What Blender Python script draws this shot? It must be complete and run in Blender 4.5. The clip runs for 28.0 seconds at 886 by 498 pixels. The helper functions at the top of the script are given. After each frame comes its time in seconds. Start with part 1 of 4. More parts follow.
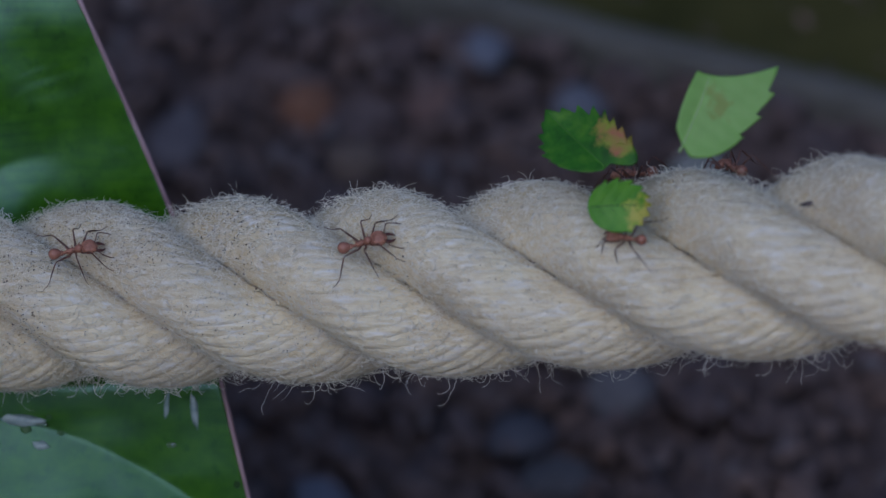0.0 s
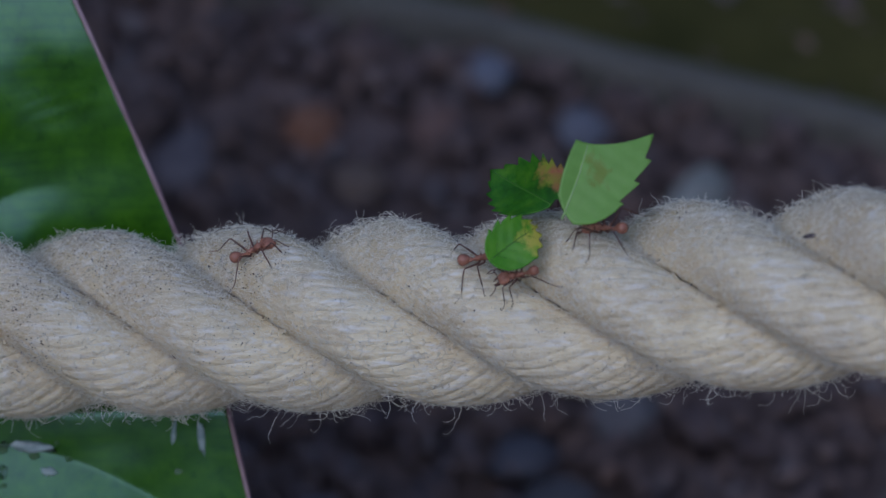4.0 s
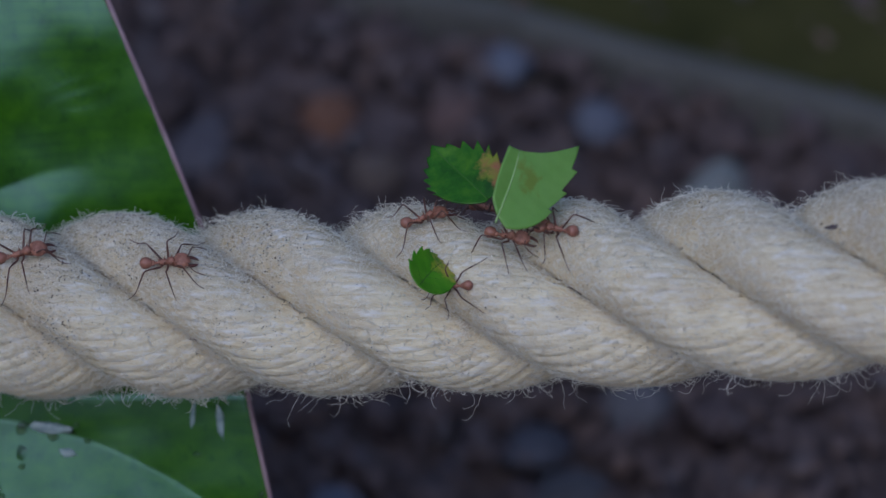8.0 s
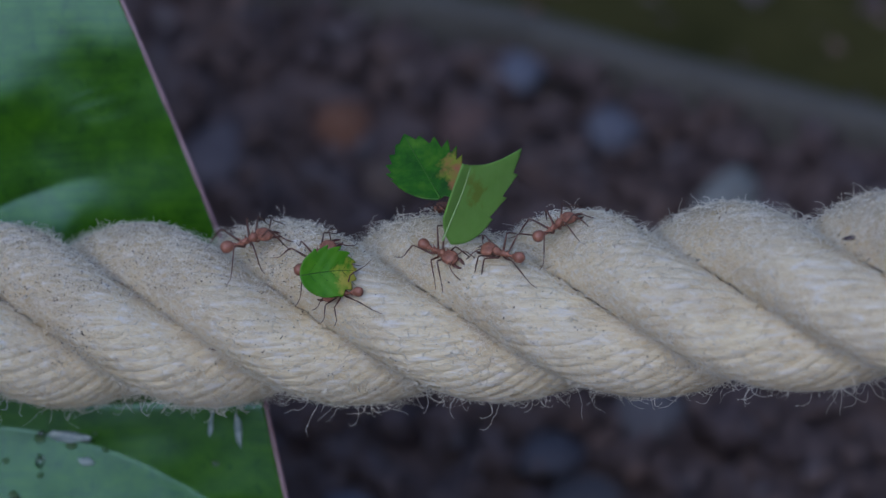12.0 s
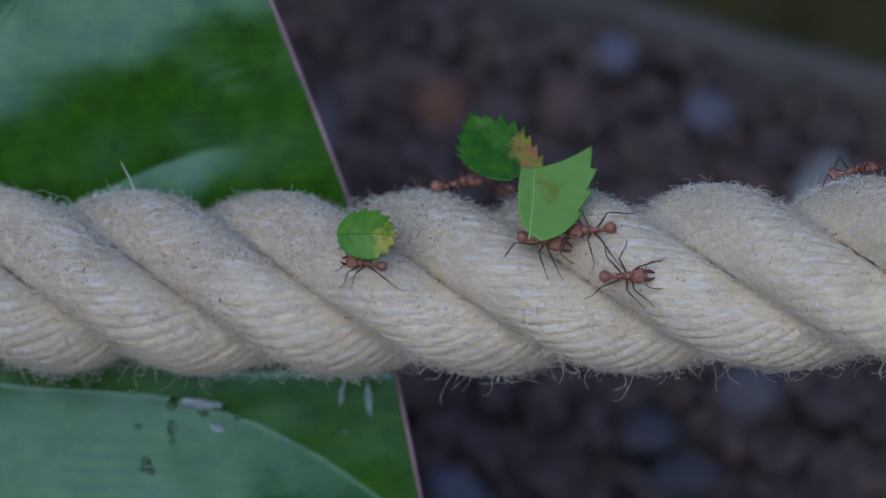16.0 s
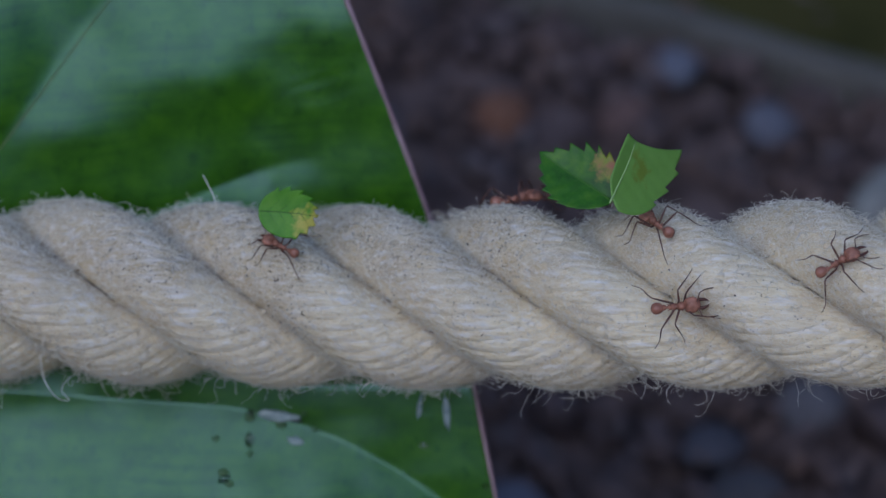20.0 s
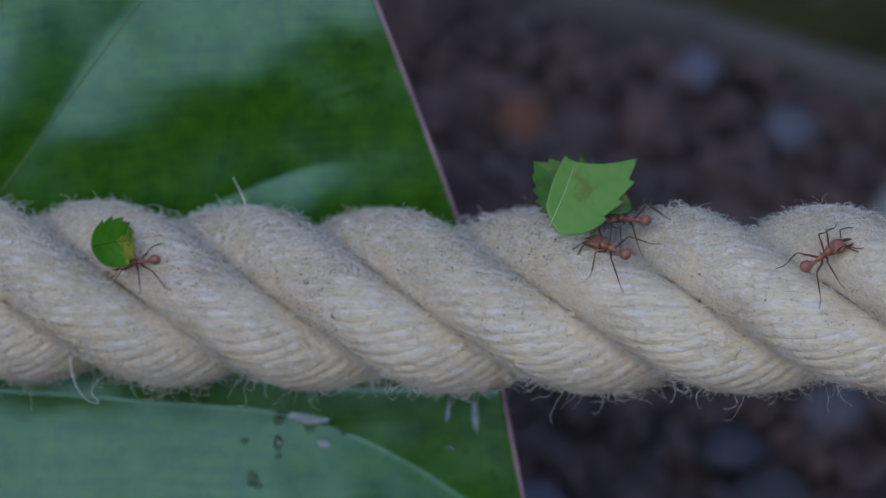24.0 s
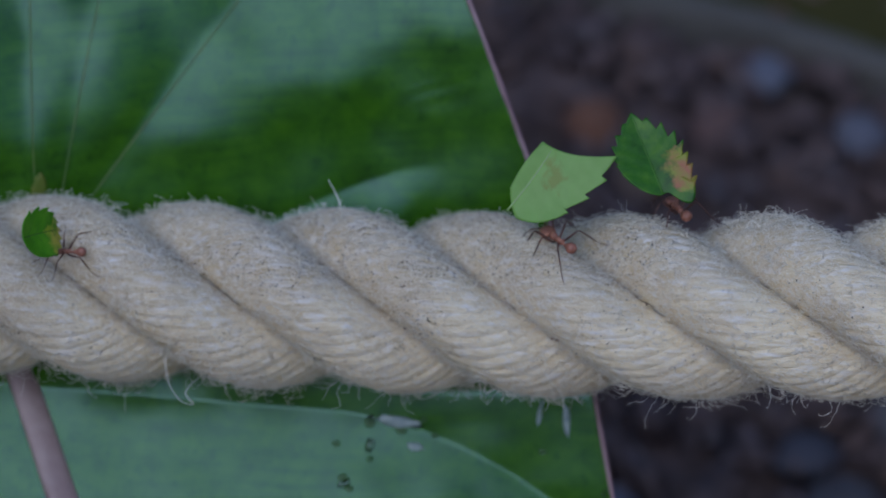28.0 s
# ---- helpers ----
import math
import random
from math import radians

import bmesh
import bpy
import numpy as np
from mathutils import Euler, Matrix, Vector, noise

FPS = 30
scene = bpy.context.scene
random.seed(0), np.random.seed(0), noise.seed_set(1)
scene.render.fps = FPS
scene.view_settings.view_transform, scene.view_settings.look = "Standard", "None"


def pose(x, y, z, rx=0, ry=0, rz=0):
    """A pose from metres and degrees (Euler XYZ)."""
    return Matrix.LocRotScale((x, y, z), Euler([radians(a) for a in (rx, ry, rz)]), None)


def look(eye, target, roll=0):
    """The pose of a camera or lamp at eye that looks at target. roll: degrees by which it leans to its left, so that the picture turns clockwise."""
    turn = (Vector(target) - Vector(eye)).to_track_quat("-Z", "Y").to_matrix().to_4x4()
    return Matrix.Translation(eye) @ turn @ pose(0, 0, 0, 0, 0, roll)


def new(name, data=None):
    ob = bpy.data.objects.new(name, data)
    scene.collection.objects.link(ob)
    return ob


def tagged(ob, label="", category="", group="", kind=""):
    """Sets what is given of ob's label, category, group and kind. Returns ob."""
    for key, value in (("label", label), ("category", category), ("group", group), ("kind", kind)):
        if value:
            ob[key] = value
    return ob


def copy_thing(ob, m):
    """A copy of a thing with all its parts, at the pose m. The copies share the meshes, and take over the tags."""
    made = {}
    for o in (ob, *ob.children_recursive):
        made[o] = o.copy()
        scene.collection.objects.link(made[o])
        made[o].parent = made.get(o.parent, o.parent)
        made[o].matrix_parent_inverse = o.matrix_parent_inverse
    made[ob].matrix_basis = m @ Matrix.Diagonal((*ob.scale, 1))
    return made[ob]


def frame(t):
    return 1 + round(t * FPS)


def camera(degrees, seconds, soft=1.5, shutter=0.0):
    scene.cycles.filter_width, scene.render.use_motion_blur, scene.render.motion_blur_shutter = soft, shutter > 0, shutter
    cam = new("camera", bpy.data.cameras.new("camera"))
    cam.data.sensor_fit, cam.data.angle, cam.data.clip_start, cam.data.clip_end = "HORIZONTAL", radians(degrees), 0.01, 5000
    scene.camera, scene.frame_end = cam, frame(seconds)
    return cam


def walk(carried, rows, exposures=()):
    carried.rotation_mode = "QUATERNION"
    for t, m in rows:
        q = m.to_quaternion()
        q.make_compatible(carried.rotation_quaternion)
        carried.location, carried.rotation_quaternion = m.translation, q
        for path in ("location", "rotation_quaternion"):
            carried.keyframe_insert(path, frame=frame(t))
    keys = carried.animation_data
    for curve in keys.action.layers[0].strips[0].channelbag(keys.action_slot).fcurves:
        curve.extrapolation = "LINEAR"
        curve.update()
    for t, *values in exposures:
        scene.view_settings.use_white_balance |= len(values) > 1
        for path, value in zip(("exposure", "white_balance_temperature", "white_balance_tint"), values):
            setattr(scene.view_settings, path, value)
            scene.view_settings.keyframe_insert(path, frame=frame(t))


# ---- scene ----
# Lengths along the tilted view frame: A right along the rope, B up across it, C away from the lens.
RISE = math.sqrt(0.5)
ROPE_HEIGHT = 0.154


def place(a, b, c):
    return Vector((a, RISE * (b + c), ROPE_HEIGHT + RISE * (b - c)))


AXIS_A, AXIS_B, AXIS_C = Vector((1, 0, 0)), Vector((0, RISE, RISE)), Vector((0, RISE, -RISE))

# ---- camera: seconds, millimetres along A, B, C, lean in degrees ----
PATH = [
    (0, 3.54, 4.57, -623.84, -0.89), (0.5, 9.17, 4.54, -623.17, -1.03), (1, 13.25, 5.49, -623.46, -1.07), (1.5, 15.92, 7.69, -622.55, -1.17),
    (2, 15.75, 9.62, -623.89, -1.23), (2.5, 12.07, 9.85, -625.31, -1.13), (3, 7.56, 9.31, -626.18, -1.04), (3.5, 4.49, 9.10, -628.30, -0.90),
    (5.5, 1.68, 7.79, -629.21, -0.62), (6, 1.63, 7.21, -629.20, -0.55), (6.5, 1.74, 6.92, -629.98, -0.49), (7, 1.65, 7.31, -630.00, -0.38),
    (7.5, 1.03, 7.49, -629.83, -0.21), (8, -0.00, 6.70, -630.00, -0.00), (8.5, -0.59, 5.97, -630.60, 0.06), (9, -0.80, 6.52, -630.60, -0.05),
    (9.5, -0.76, 7.71, -631.08, -0.14), (10, -0.65, 8.39, -631.67, -0.18), (10.5, -0.67, 8.17, -631.98, -0.21), (11, -0.66, 7.92, -631.51, -0.18),
    (11.5, -1.20, 8.16, -631.45, -0.04), (12, -2.38, 8.05, -632.33, 0.04), (12.5, -4.56, 6.72, -632.67, 0.16), (13, -6.94, 4.49, -633.32, 0.20),
    (13.5, -9.25, 3.21, -634.29, 0.42), (15.5, -17.72, 3.47, -637.81, 0.58), (16, -20.43, 4.12, -638.32, 0.74), (16.5, -22.88, 4.99, -638.94, 0.84),
    (17, -24.64, 6.11, -638.95, 0.98), (17.5, -26.25, 6.88, -638.20, 1.13), (18, -27.83, 6.93, -638.50, 1.12), (18.5, -29.13, 6.58, -638.35, 1.14),
    (19, -30.15, 6.53, -637.74, 1.11), (19.5, -30.81, 6.43, -638.79, 1.12), (20, -31.42, 5.85, -639.01, 1.12), (20.5, -32.02, 5.26, -639.81, 1.14),
    (21, -32.60, 5.21, -639.16, 1.19), (21.5, -33.28, 5.60, -639.51, 1.26), (23.5, -34.69, 6.20, -640.05, 1.30), (24, -35.47, 6.22, -639.57, 1.32),
    (24.5, -36.91, 6.26, -640.40, 1.40), (25, -38.81, 6.10, -640.96, 1.47), (25.5, -40.83, 5.55, -641.37, 1.56), (26, -42.35, 5.07, -641.55, 1.71),
    (26.5, -43.74, 5.12, -640.76, 1.69), (27, -45.11, 5.61, -641.52, 1.65), (27.5, -46.64, 6.05, -641.11, 1.58), (28, -48.36, 6.41, -640.17, 1.78),
]
cam = camera(10.675, 28.0, soft=1.42)
cam.data.dof.use_dof = True
cam.data.dof.focus_distance = 0.619
cam.data.dof.aperture_fstop = 18
rows = []
for t, a, b, c, lean in PATH:
    eye = place(a / 1000, b / 1000, c / 1000)
    rows.append((t, look(eye, eye + AXIS_C, lean)))
walk(cam, rows, exposures=[(0.0, 0.19, 5450, 16), (1.0, 0.15, 5450, 16), (2.0, 0.15, 5450, 16), (3.2, 0.22, 5450, 16), (6.0, 0.30, 5450, 16), (9.0, 0.38, 5450, 16), (13.0, 0.42, 5450, 16), (28.0, 0.38, 5450, 16)])

# ---- light: an open overcast sky, its low part cut off by an added ring ----
world = bpy.data.worlds.new("sky")
scene.world = world
world.use_nodes = True
wn, wl = world.node_tree.nodes, world.node_tree.links
sky = wn.new("ShaderNodeTexSky")
sky.sky_type = "NISHITA"
sky.sun_disc = False
sky.sun_elevation = radians(40.6)
sky.sun_rotation = radians(203.5)
sky.air_density, sky.dust_density, sky.ozone_density = 1.2, 0.8, 2.0
wl.new(sky.outputs["Color"], wn["Background"].inputs["Color"])
wn["Background"].inputs["Strength"].default_value = 0.105
sun = new("sun", bpy.data.lights.new("sun", "SUN"))
sun.data.energy = 1.36
sun.data.angle = radians(68)
sun.data.color = (1.0, 0.97, 0.93)
sun.matrix_basis = look((-1.0, -2.3, 2.15), (0, 0, 0))


# ---- materials ----
def material(name, rough=0.6, spec=0.5):
    m = bpy.data.materials.new(name)
    m.use_nodes = True
    p = m.node_tree.nodes["Principled BSDF"]
    p.inputs["Roughness"].default_value = rough
    p.inputs["Specular IOR Level"].default_value = spec
    return m, m.node_tree.nodes, m.node_tree.links, p


def ramp(nodes, links, source, stops):
    r = nodes.new("ShaderNodeValToRGB")
    while len(r.color_ramp.elements) < len(stops):
        r.color_ramp.elements.new(0.5)
    for e, (pos, col) in zip(r.color_ramp.elements, stops):
        e.position, e.color = pos, (*col, 1)
    links.new(source, r.inputs["Fac"])
    return r.outputs["Color"]


def coords(nodes, links, scale=(1, 1, 1), turn=(0, 0, 0)):
    co, mp = nodes.new("ShaderNodeTexCoord"), nodes.new("ShaderNodeMapping")
    mp.inputs["Scale"].default_value = scale
    mp.inputs["Rotation"].default_value = [radians(v) for v in turn]
    links.new(co.outputs["Object"], mp.inputs["Vector"])
    return mp.outputs["Vector"]


def noisy(nodes, links, vec, scale, detail=4.0, rough=0.6):
    n = nodes.new("ShaderNodeTexNoise")
    n.inputs["Scale"].default_value, n.inputs["Detail"].default_value, n.inputs["Roughness"].default_value = scale, detail, rough
    links.new(vec, n.inputs["Vector"])
    return n.outputs["Fac"]


def blend(nodes, links, fac, one, two, mode="MIX"):
    x = nodes.new("ShaderNodeMix")
    x.data_type, x.blend_type = "RGBA", mode
    for sock, v in ((x.inputs["Factor"], fac), (x.inputs["A"], one), (x.inputs["B"], two)):
        if hasattr(v, "links"):
            links.new(v, sock)
        else:
            sock.default_value = v if isinstance(v, float) else (*v, 1)
    return x.outputs["Result"]


def relief(nodes, links, p, height, strength, distance):
    b = nodes.new("ShaderNodeBump")
    b.inputs["Strength"].default_value, b.inputs["Distance"].default_value = strength, distance
    links.new(height, b.inputs["Height"])
    links.new(b.outputs["Normal"], p.inputs["Normal"])


def plain(name, dark, light, scale, rough=0.6, spec=0.5, stretch=(1, 1, 1), bump=0.0, size=0.001):
    m, n, l, p = material(name, rough, spec)
    v = coords(n, l, stretch)
    f = noisy(n, l, v, scale)
    l.new(ramp(n, l, f, [(0.3, dark), (0.7, light)]), p.inputs["Base Color"])
    if bump:
        relief(n, l, p, f, bump, size)
    return m


def rope_material(name, tone, warm=(1, 1, 1)):
    m, n, l, p = material(name, 0.9, 0.15)
    fib = noisy(n, l, coords(n, l, (420, 2600, 2600)), 1.0, 6.0, 0.65)
    base = ramp(n, l, fib, [(0.25, (0.59 * tone, 0.48 * tone, 0.285 * tone)), (0.5, (0.76 * tone, 0.66 * tone, 0.45 * tone)), (0.75, (0.84 * tone, 0.77 * tone, 0.595 * tone))])
    dust = ramp(n, l, noisy(n, l, coords(n, l, (70, 110, 110)), 1.0, 4.0), [(0.42, (0, 0, 0)), (0.64, (0.75, 0.75, 0.75))])
    base = blend(n, l, dust, base, blend(n, l, 1.0, base, (0.84, 0.83, 0.85), "MULTIPLY"))
    # dust settled on top, with an uneven lower limit, deepened to shade the crest
    co, up, lim = n.new("ShaderNodeTexCoord"), n.new("ShaderNodeVectorMath"), n.new("ShaderNodeMath")
    up.operation, lim.operation = "DOT_PRODUCT", "MULTIPLY_ADD"
    up.inputs[1].default_value = (-0.1, 0.64, 0.77)
    l.new(co.outputs["Object"], up.inputs[0])
    l.new(noisy(n, l, coords(n, l, (90, 140, 140)), 1.0, 4.0), lim.inputs[0])
    lim.inputs[1].default_value = 0.016
    l.new(up.outputs["Value"], lim.inputs[2])
    dusty_shaded = ramp(n, l, lim.outputs["Value"], [(0.0, (0, 0, 0)), (0.0085, (0, 0, 0)), (0.0185, (0.8, 0.8, 0.8))])
    base = blend(n, l, dusty_shaded, base, blend(n, l, 1.0, base, (0.64, 0.635, 0.66), "MULTIPLY"))
    white = ramp(n, l, noisy(n, l, coords(n, l, (260, 1300, 1300)), 1.0, 5.0), [(0.5, (0, 0, 0)), (0.72, (0.7, 0.7, 0.7))])
    base = blend(n, l, white, base, (0.84, 0.835, 0.83))
    ochre = ramp(n, l, noisy(n, l, coords(n, l, (110, 160, 160)), 1.0, 4.0), [(0.55, (0, 0, 0)), (0.74, (0.55, 0.55, 0.55))])
    base = blend(n, l, ochre, base, (0.54, 0.41, 0.22))
    grit = ramp(n, l, noisy(n, l, coords(n, l, (1700, 2300, 2300)), 1.0, 2.0, 0.5), [(0.66, (0, 0, 0)), (0.72, (0.6, 0.6, 0.6))])
    patch = ramp(n, l, noisy(n, l, coords(n, l, (45, 70, 70)), 1.0, 3.0), [(0.42, (0, 0, 0)), (0.62, (1, 1, 1))])
    grit = blend(n, l, 1.0, grit, patch, "MULTIPLY")
    base = blend(n, l, grit, base, (0.16, 0.13, 0.12))
    base = blend(n, l, 1.0, base, warm, "MULTIPLY")
    l.new(base, p.inputs["Base Color"])
    relief(n, l, p, fib, 0.6, 0.00025)
    return m


def leaf_material(name, deep, mid, pale, rough, spec, vein_scale, stretch=(1, 1, 1), turn=(0, 0, 0), bump=0.2, size=0.0004, through_light=0.25):
    m, n, l, p = material(name, rough, spec)
    p.inputs["Specular Tint"].default_value = (0.6, 0.98, 0.94, 1)
    f = noisy(n, l, coords(n, l, stretch, turn), vein_scale, 5.0, 0.55)
    base = ramp(n, l, f, [(0.28, deep), (0.52, mid), (0.78, pale)])
    w = n.new("ShaderNodeTexWave")
    w.wave_type, w.bands_direction = "BANDS", "Z"
    w.inputs["Scale"].default_value, w.inputs["Distortion"].default_value, w.inputs["Detail"].default_value, w.inputs["Detail Scale"].default_value = 230.0, 4.0, 2.0, 0.5
    l.new(coords(n, l, (0.5, 1, 1)), w.inputs["Vector"])
    where = ramp(n, l, noisy(n, l, coords(n, l), 60, 2.0), [(0.45, (0, 0, 0)), (0.65, (0.45, 0.45, 0.45))])
    streak = blend(n, l, 1.0, ramp(n, l, w.outputs["Fac"], [(0.1, (1, 1, 1)), (0.5, (0, 0, 0))]), where, "MULTIPLY")
    base = blend(n, l, streak, base, blend(n, l, 1.0, base, (0.45, 0.6, 0.5), "MULTIPLY"))
    blot = ramp(n, l, noisy(n, l, coords(n, l, (1, 0.7, 0.7)), 560, 3.0), [(0.58, (0, 0, 0)), (0.68, (0.6, 0.6, 0.6))])
    base = blend(n, l, blot, base, blend(n, l, 1.0, base, (0.5, 0.62, 0.5), "MULTIPLY"))
    l.new(base, p.inputs["Base Color"])
    relief(n, l, p, blend(n, l, 0.02, f, w.outputs["Color"]), bump, size)
    t, mx = n.new("ShaderNodeBsdfTranslucent"), n.new("ShaderNodeMixShader")
    l.new(blend(n, l, 1.0, base, (1.3, 1.6, 0.5), "MULTIPLY"), t.inputs["Color"])
    mx.inputs["Fac"].default_value = through_light
    l.new(p.outputs["BSDF"], mx.inputs[1])
    l.new(t.outputs["BSDF"], mx.inputs[2])
    l.new(mx.outputs["Shader"], n["Material Output"].inputs["Surface"])
    return m


YARN = rope_material("cotton yarn", 1.07)
CORE = rope_material("strand core", 1.06, (1.0, 0.975, 0.93))
FIBRE = plain("loose fibre", (0.74, 0.68, 0.54), (0.88, 0.85, 0.75), 300, 0.7, 0.3)
LEAF = leaf_material("glossy leaf", (0.021, 0.073, 0.001), (0.036, 0.116, 0.0012), (0.054, 0.152, 0.002), 0.25, 0.6, 260, (1, 1.2, 1.2), (0, 0, 0), 0.08, 0.0005, 0.06)
VEIN_LEAF = plain("leaf rib", (0.05, 0.115, 0.015), (0.11, 0.15, 0.03), 300, 0.45)
NECK = plain("yellowed leaf neck", (0.06, 0.12, 0.008), (0.15, 0.15, 0.02), 300, 0.5, 0.3)
SPOT = plain("leaf spot", (0.015, 0.07, 0.005), (0.03, 0.105, 0.012), 400, 0.45, 0.4)
WATER, _wn, _wl, _wp = material("water", 0.04, 0.5)
_wp.inputs["Transmission Weight"].default_value, _wp.inputs["IOR"].default_value = 1.0, 1.33
# whitish colour paints the sky's glint on the long drops, along with milky residue
SMEAR = plain("milky smear with painted glint", (0.14, 0.21, 0.20), (0.44, 0.52, 0.53), 500, 0.25, 0.5)
RIM = plain("leaf rim", (0.22, 0.13, 0.15), (0.38, 0.26, 0.28), 200, 0.5)
RIB = plain("leaf midrib", (0.25, 0.175, 0.17), (0.38, 0.30, 0.28), 160, 0.5, 0.5, (1, 1, 1), 0.3, 0.0005)
GRIT = plain("soil grit", (0.04, 0.031, 0.036), (0.15, 0.12, 0.122), 900, 0.9, 0.2)
HUSK = plain("dry husk", (0.16, 0.075, 0.035), (0.27, 0.14, 0.07), 900, 0.7, 0.3)
SOIL = plain("dark soil", (0.122, 0.09, 0.087), (0.185, 0.139, 0.131), 90, 0.95, 0.2, (1, 1, 1), 1.0, 0.004)
CHIP, _cn, _cl, _cp = material("soil crumbs", 0.9, 0.2)
_geo = _cn.new("ShaderNodeNewGeometry")
_mix = blend(_cn, _cl, ramp(_cn, _cl, noisy(_cn, _cl, coords(_cn, _cl), 55, 3.0), [(0.4, (0, 0, 0)), (0.6, (1, 1, 1))]),
             ramp(_cn, _cl, _geo.outputs["Random Per Island"], [(0.0, (0.106, 0.078, 0.072)), (0.6, (0.14, 0.098, 0.088)), (0.9, (0.19, 0.124, 0.1)), (1.0, (0.18, 0.172, 0.19))]),
             ramp(_cn, _cl, _geo.outputs["Random Per Island"], [(0.0, (0.1, 0.074, 0.075)), (0.6, (0.12, 0.092, 0.093)), (1.0, (0.148, 0.127, 0.132))]))
_cl.new(_mix, _cp.inputs["Base Color"])
EDGING = plain("weathered edging", (0.085, 0.08, 0.07), (0.15, 0.142, 0.126), 40, 0.9, 0.2, (1, 6, 6), 0.5, 0.002)
VERGE = plain("mossy verge", (0.032, 0.033, 0.008), (0.072, 0.066, 0.02), 30, 0.95, 0.2, (1, 1, 1), 1.0, 0.004)
SHADE_RING = plain("dark shade surround", (0.01, 0.02, 0.008), (0.035, 0.055, 0.02), 40, 0.9, 0.2, (1, 1, 1), 1.0, 0.02)
BODY = plain("ant shell", (0.17, 0.066, 0.042), (0.49, 0.225, 0.145), 900, 0.5, 0.4, (1, 1, 1), 0.9, 0.0002)
GASTER = plain("ant gaster", (0.2, 0.078, 0.05), (0.42, 0.185, 0.12), 1100, 0.42, 0.5, (1, 1, 1), 0.5, 0.0001)
LIMB = plain("ant limb", (0.045, 0.022, 0.018), (0.17, 0.075, 0.05), 700, 0.45, 0.5)
JAW = plain("ant jaw", (0.05, 0.015, 0.01), (0.11, 0.035, 0.02), 900, 0.35, 0.5)


# ---- building tools ----
def part(name, bm, mat, parent=None, label=""):
    me = bpy.data.meshes.new(name)
    bm.to_mesh(me)
    bm.free()
    me.materials.append(mat)
    for f in me.polygons:
        f.use_smooth = True
    ob = new(name, me)
    if parent:
        ob.parent = parent
    return tagged(ob, label)


def from_arrays(name, verts, quads, mat, parent=None):
    me = bpy.data.meshes.new(name)
    me.vertices.add(len(verts))
    me.vertices.foreach_set("co", np.asarray(verts, np.float32).ravel())
    q = np.asarray(quads, np.int32)
    me.loops.add(q.size)
    me.loops.foreach_set("vertex_index", q.ravel())
    me.polygons.add(len(q))
    me.polygons.foreach_set("loop_start", np.arange(len(q), dtype=np.int32) * q.shape[1])
    me.update(calc_edges=True)
    me.validate()
    me.materials.append(mat)
    me.polygons.foreach_set("use_smooth", np.ones(len(me.polygons), bool))
    ob = new(name, me)
    if parent:
        ob.parent = parent
    return ob


def tube(bm, points, radii, sides=6, flat=1.0):
    """A tapered round limb through the points, closed at its ends."""
    points = [Vector(p) for p in points]
    rings = []
    for i, p in enumerate(points):
        d = (points[min(i + 1, len(points) - 1)] - points[max(i - 1, 0)]).normalized()
        side = d.cross(Vector((0, 0, 1)))
        if side.length < 1e-3:
            side = d.cross(Vector((0, 1, 0)))
        side.normalize()
        up = side.cross(d)
        rings.append([bm.verts.new(p + radii[i] * (side * math.cos(2 * math.pi * k / sides) + up * flat * math.sin(2 * math.pi * k / sides))) for k in range(sides)])
    for r, q in zip(rings, rings[1:]):
        for k in range(sides):
            bm.faces.new((r[k], r[(k + 1) % sides], q[(k + 1) % sides], q[k]))
    bm.faces.new(rings[0][::-1])
    bm.faces.new(rings[-1])
    return bm


def ball(bm, centre, size, shape=None, u=16, v=10):
    """An ellipsoid whose vertices shape() may move before they are scaled."""
    made = bmesh.ops.create_uvsphere(bm, u_segments=u, v_segments=v, radius=1.0)["verts"]
    for w in made:
        p = w.co.copy()
        if shape:
            p = shape(p)
        w.co = Vector(centre) + Vector((p.x * size[0], p.y * size[1], p.z * size[2]))
    return bm


# ---- the rope ----
ROPE_R = 0.0124
LAY = 0.0585
GROOVE_AT = 0.0008


def rope_axis(a):
    near, far = max(min(a, 0.08), -0.12), a - max(min(a, 0.08), -0.12)
    b = 0.309 * near * near + 0.0362 * near + 0.0001 + far * (0.618 * near + 0.0362)
    bend = max(near, -0.07)
    c = -0.0045 - 0.33 * bend - 2.3 * bend * bend - 0.01 * (near - bend) + far * (-0.01 if a < 0 else -0.698)
    return place(a, b, c)


def rope_frame(a):
    """A point of the rope's axis, its direction, the way to the lens and the way up across it."""
    p = rope_axis(a)
    along = (rope_axis(a + 0.001) - rope_axis(a - 0.001)).normalized()
    front = (-AXIS_C - along * along.dot(-AXIS_C)).normalized()
    return p, along, front, front.cross(along)


def strand_angle(a, k):
    return -360 * (a - GROOVE_AT) / LAY + 60 + 120 * k


def outer_radius(phi):
    """Round strands, pressed a little flat against each other."""
    x = radians(phi)
    round_strand = 0.536 * math.cos(x) + math.sqrt(max(0.0, 0.464 ** 2 - (0.536 * math.sin(x)) ** 2))
    return ROPE_R * (0.45 * (1.01 - 0.2 * abs(phi / 60) ** 2.4) + 0.55 * round_strand)


def rope_radius(a, theta):
    phi = (theta - strand_angle(a, 0) + 60) % 120 - 60
    return outer_radius(phi)


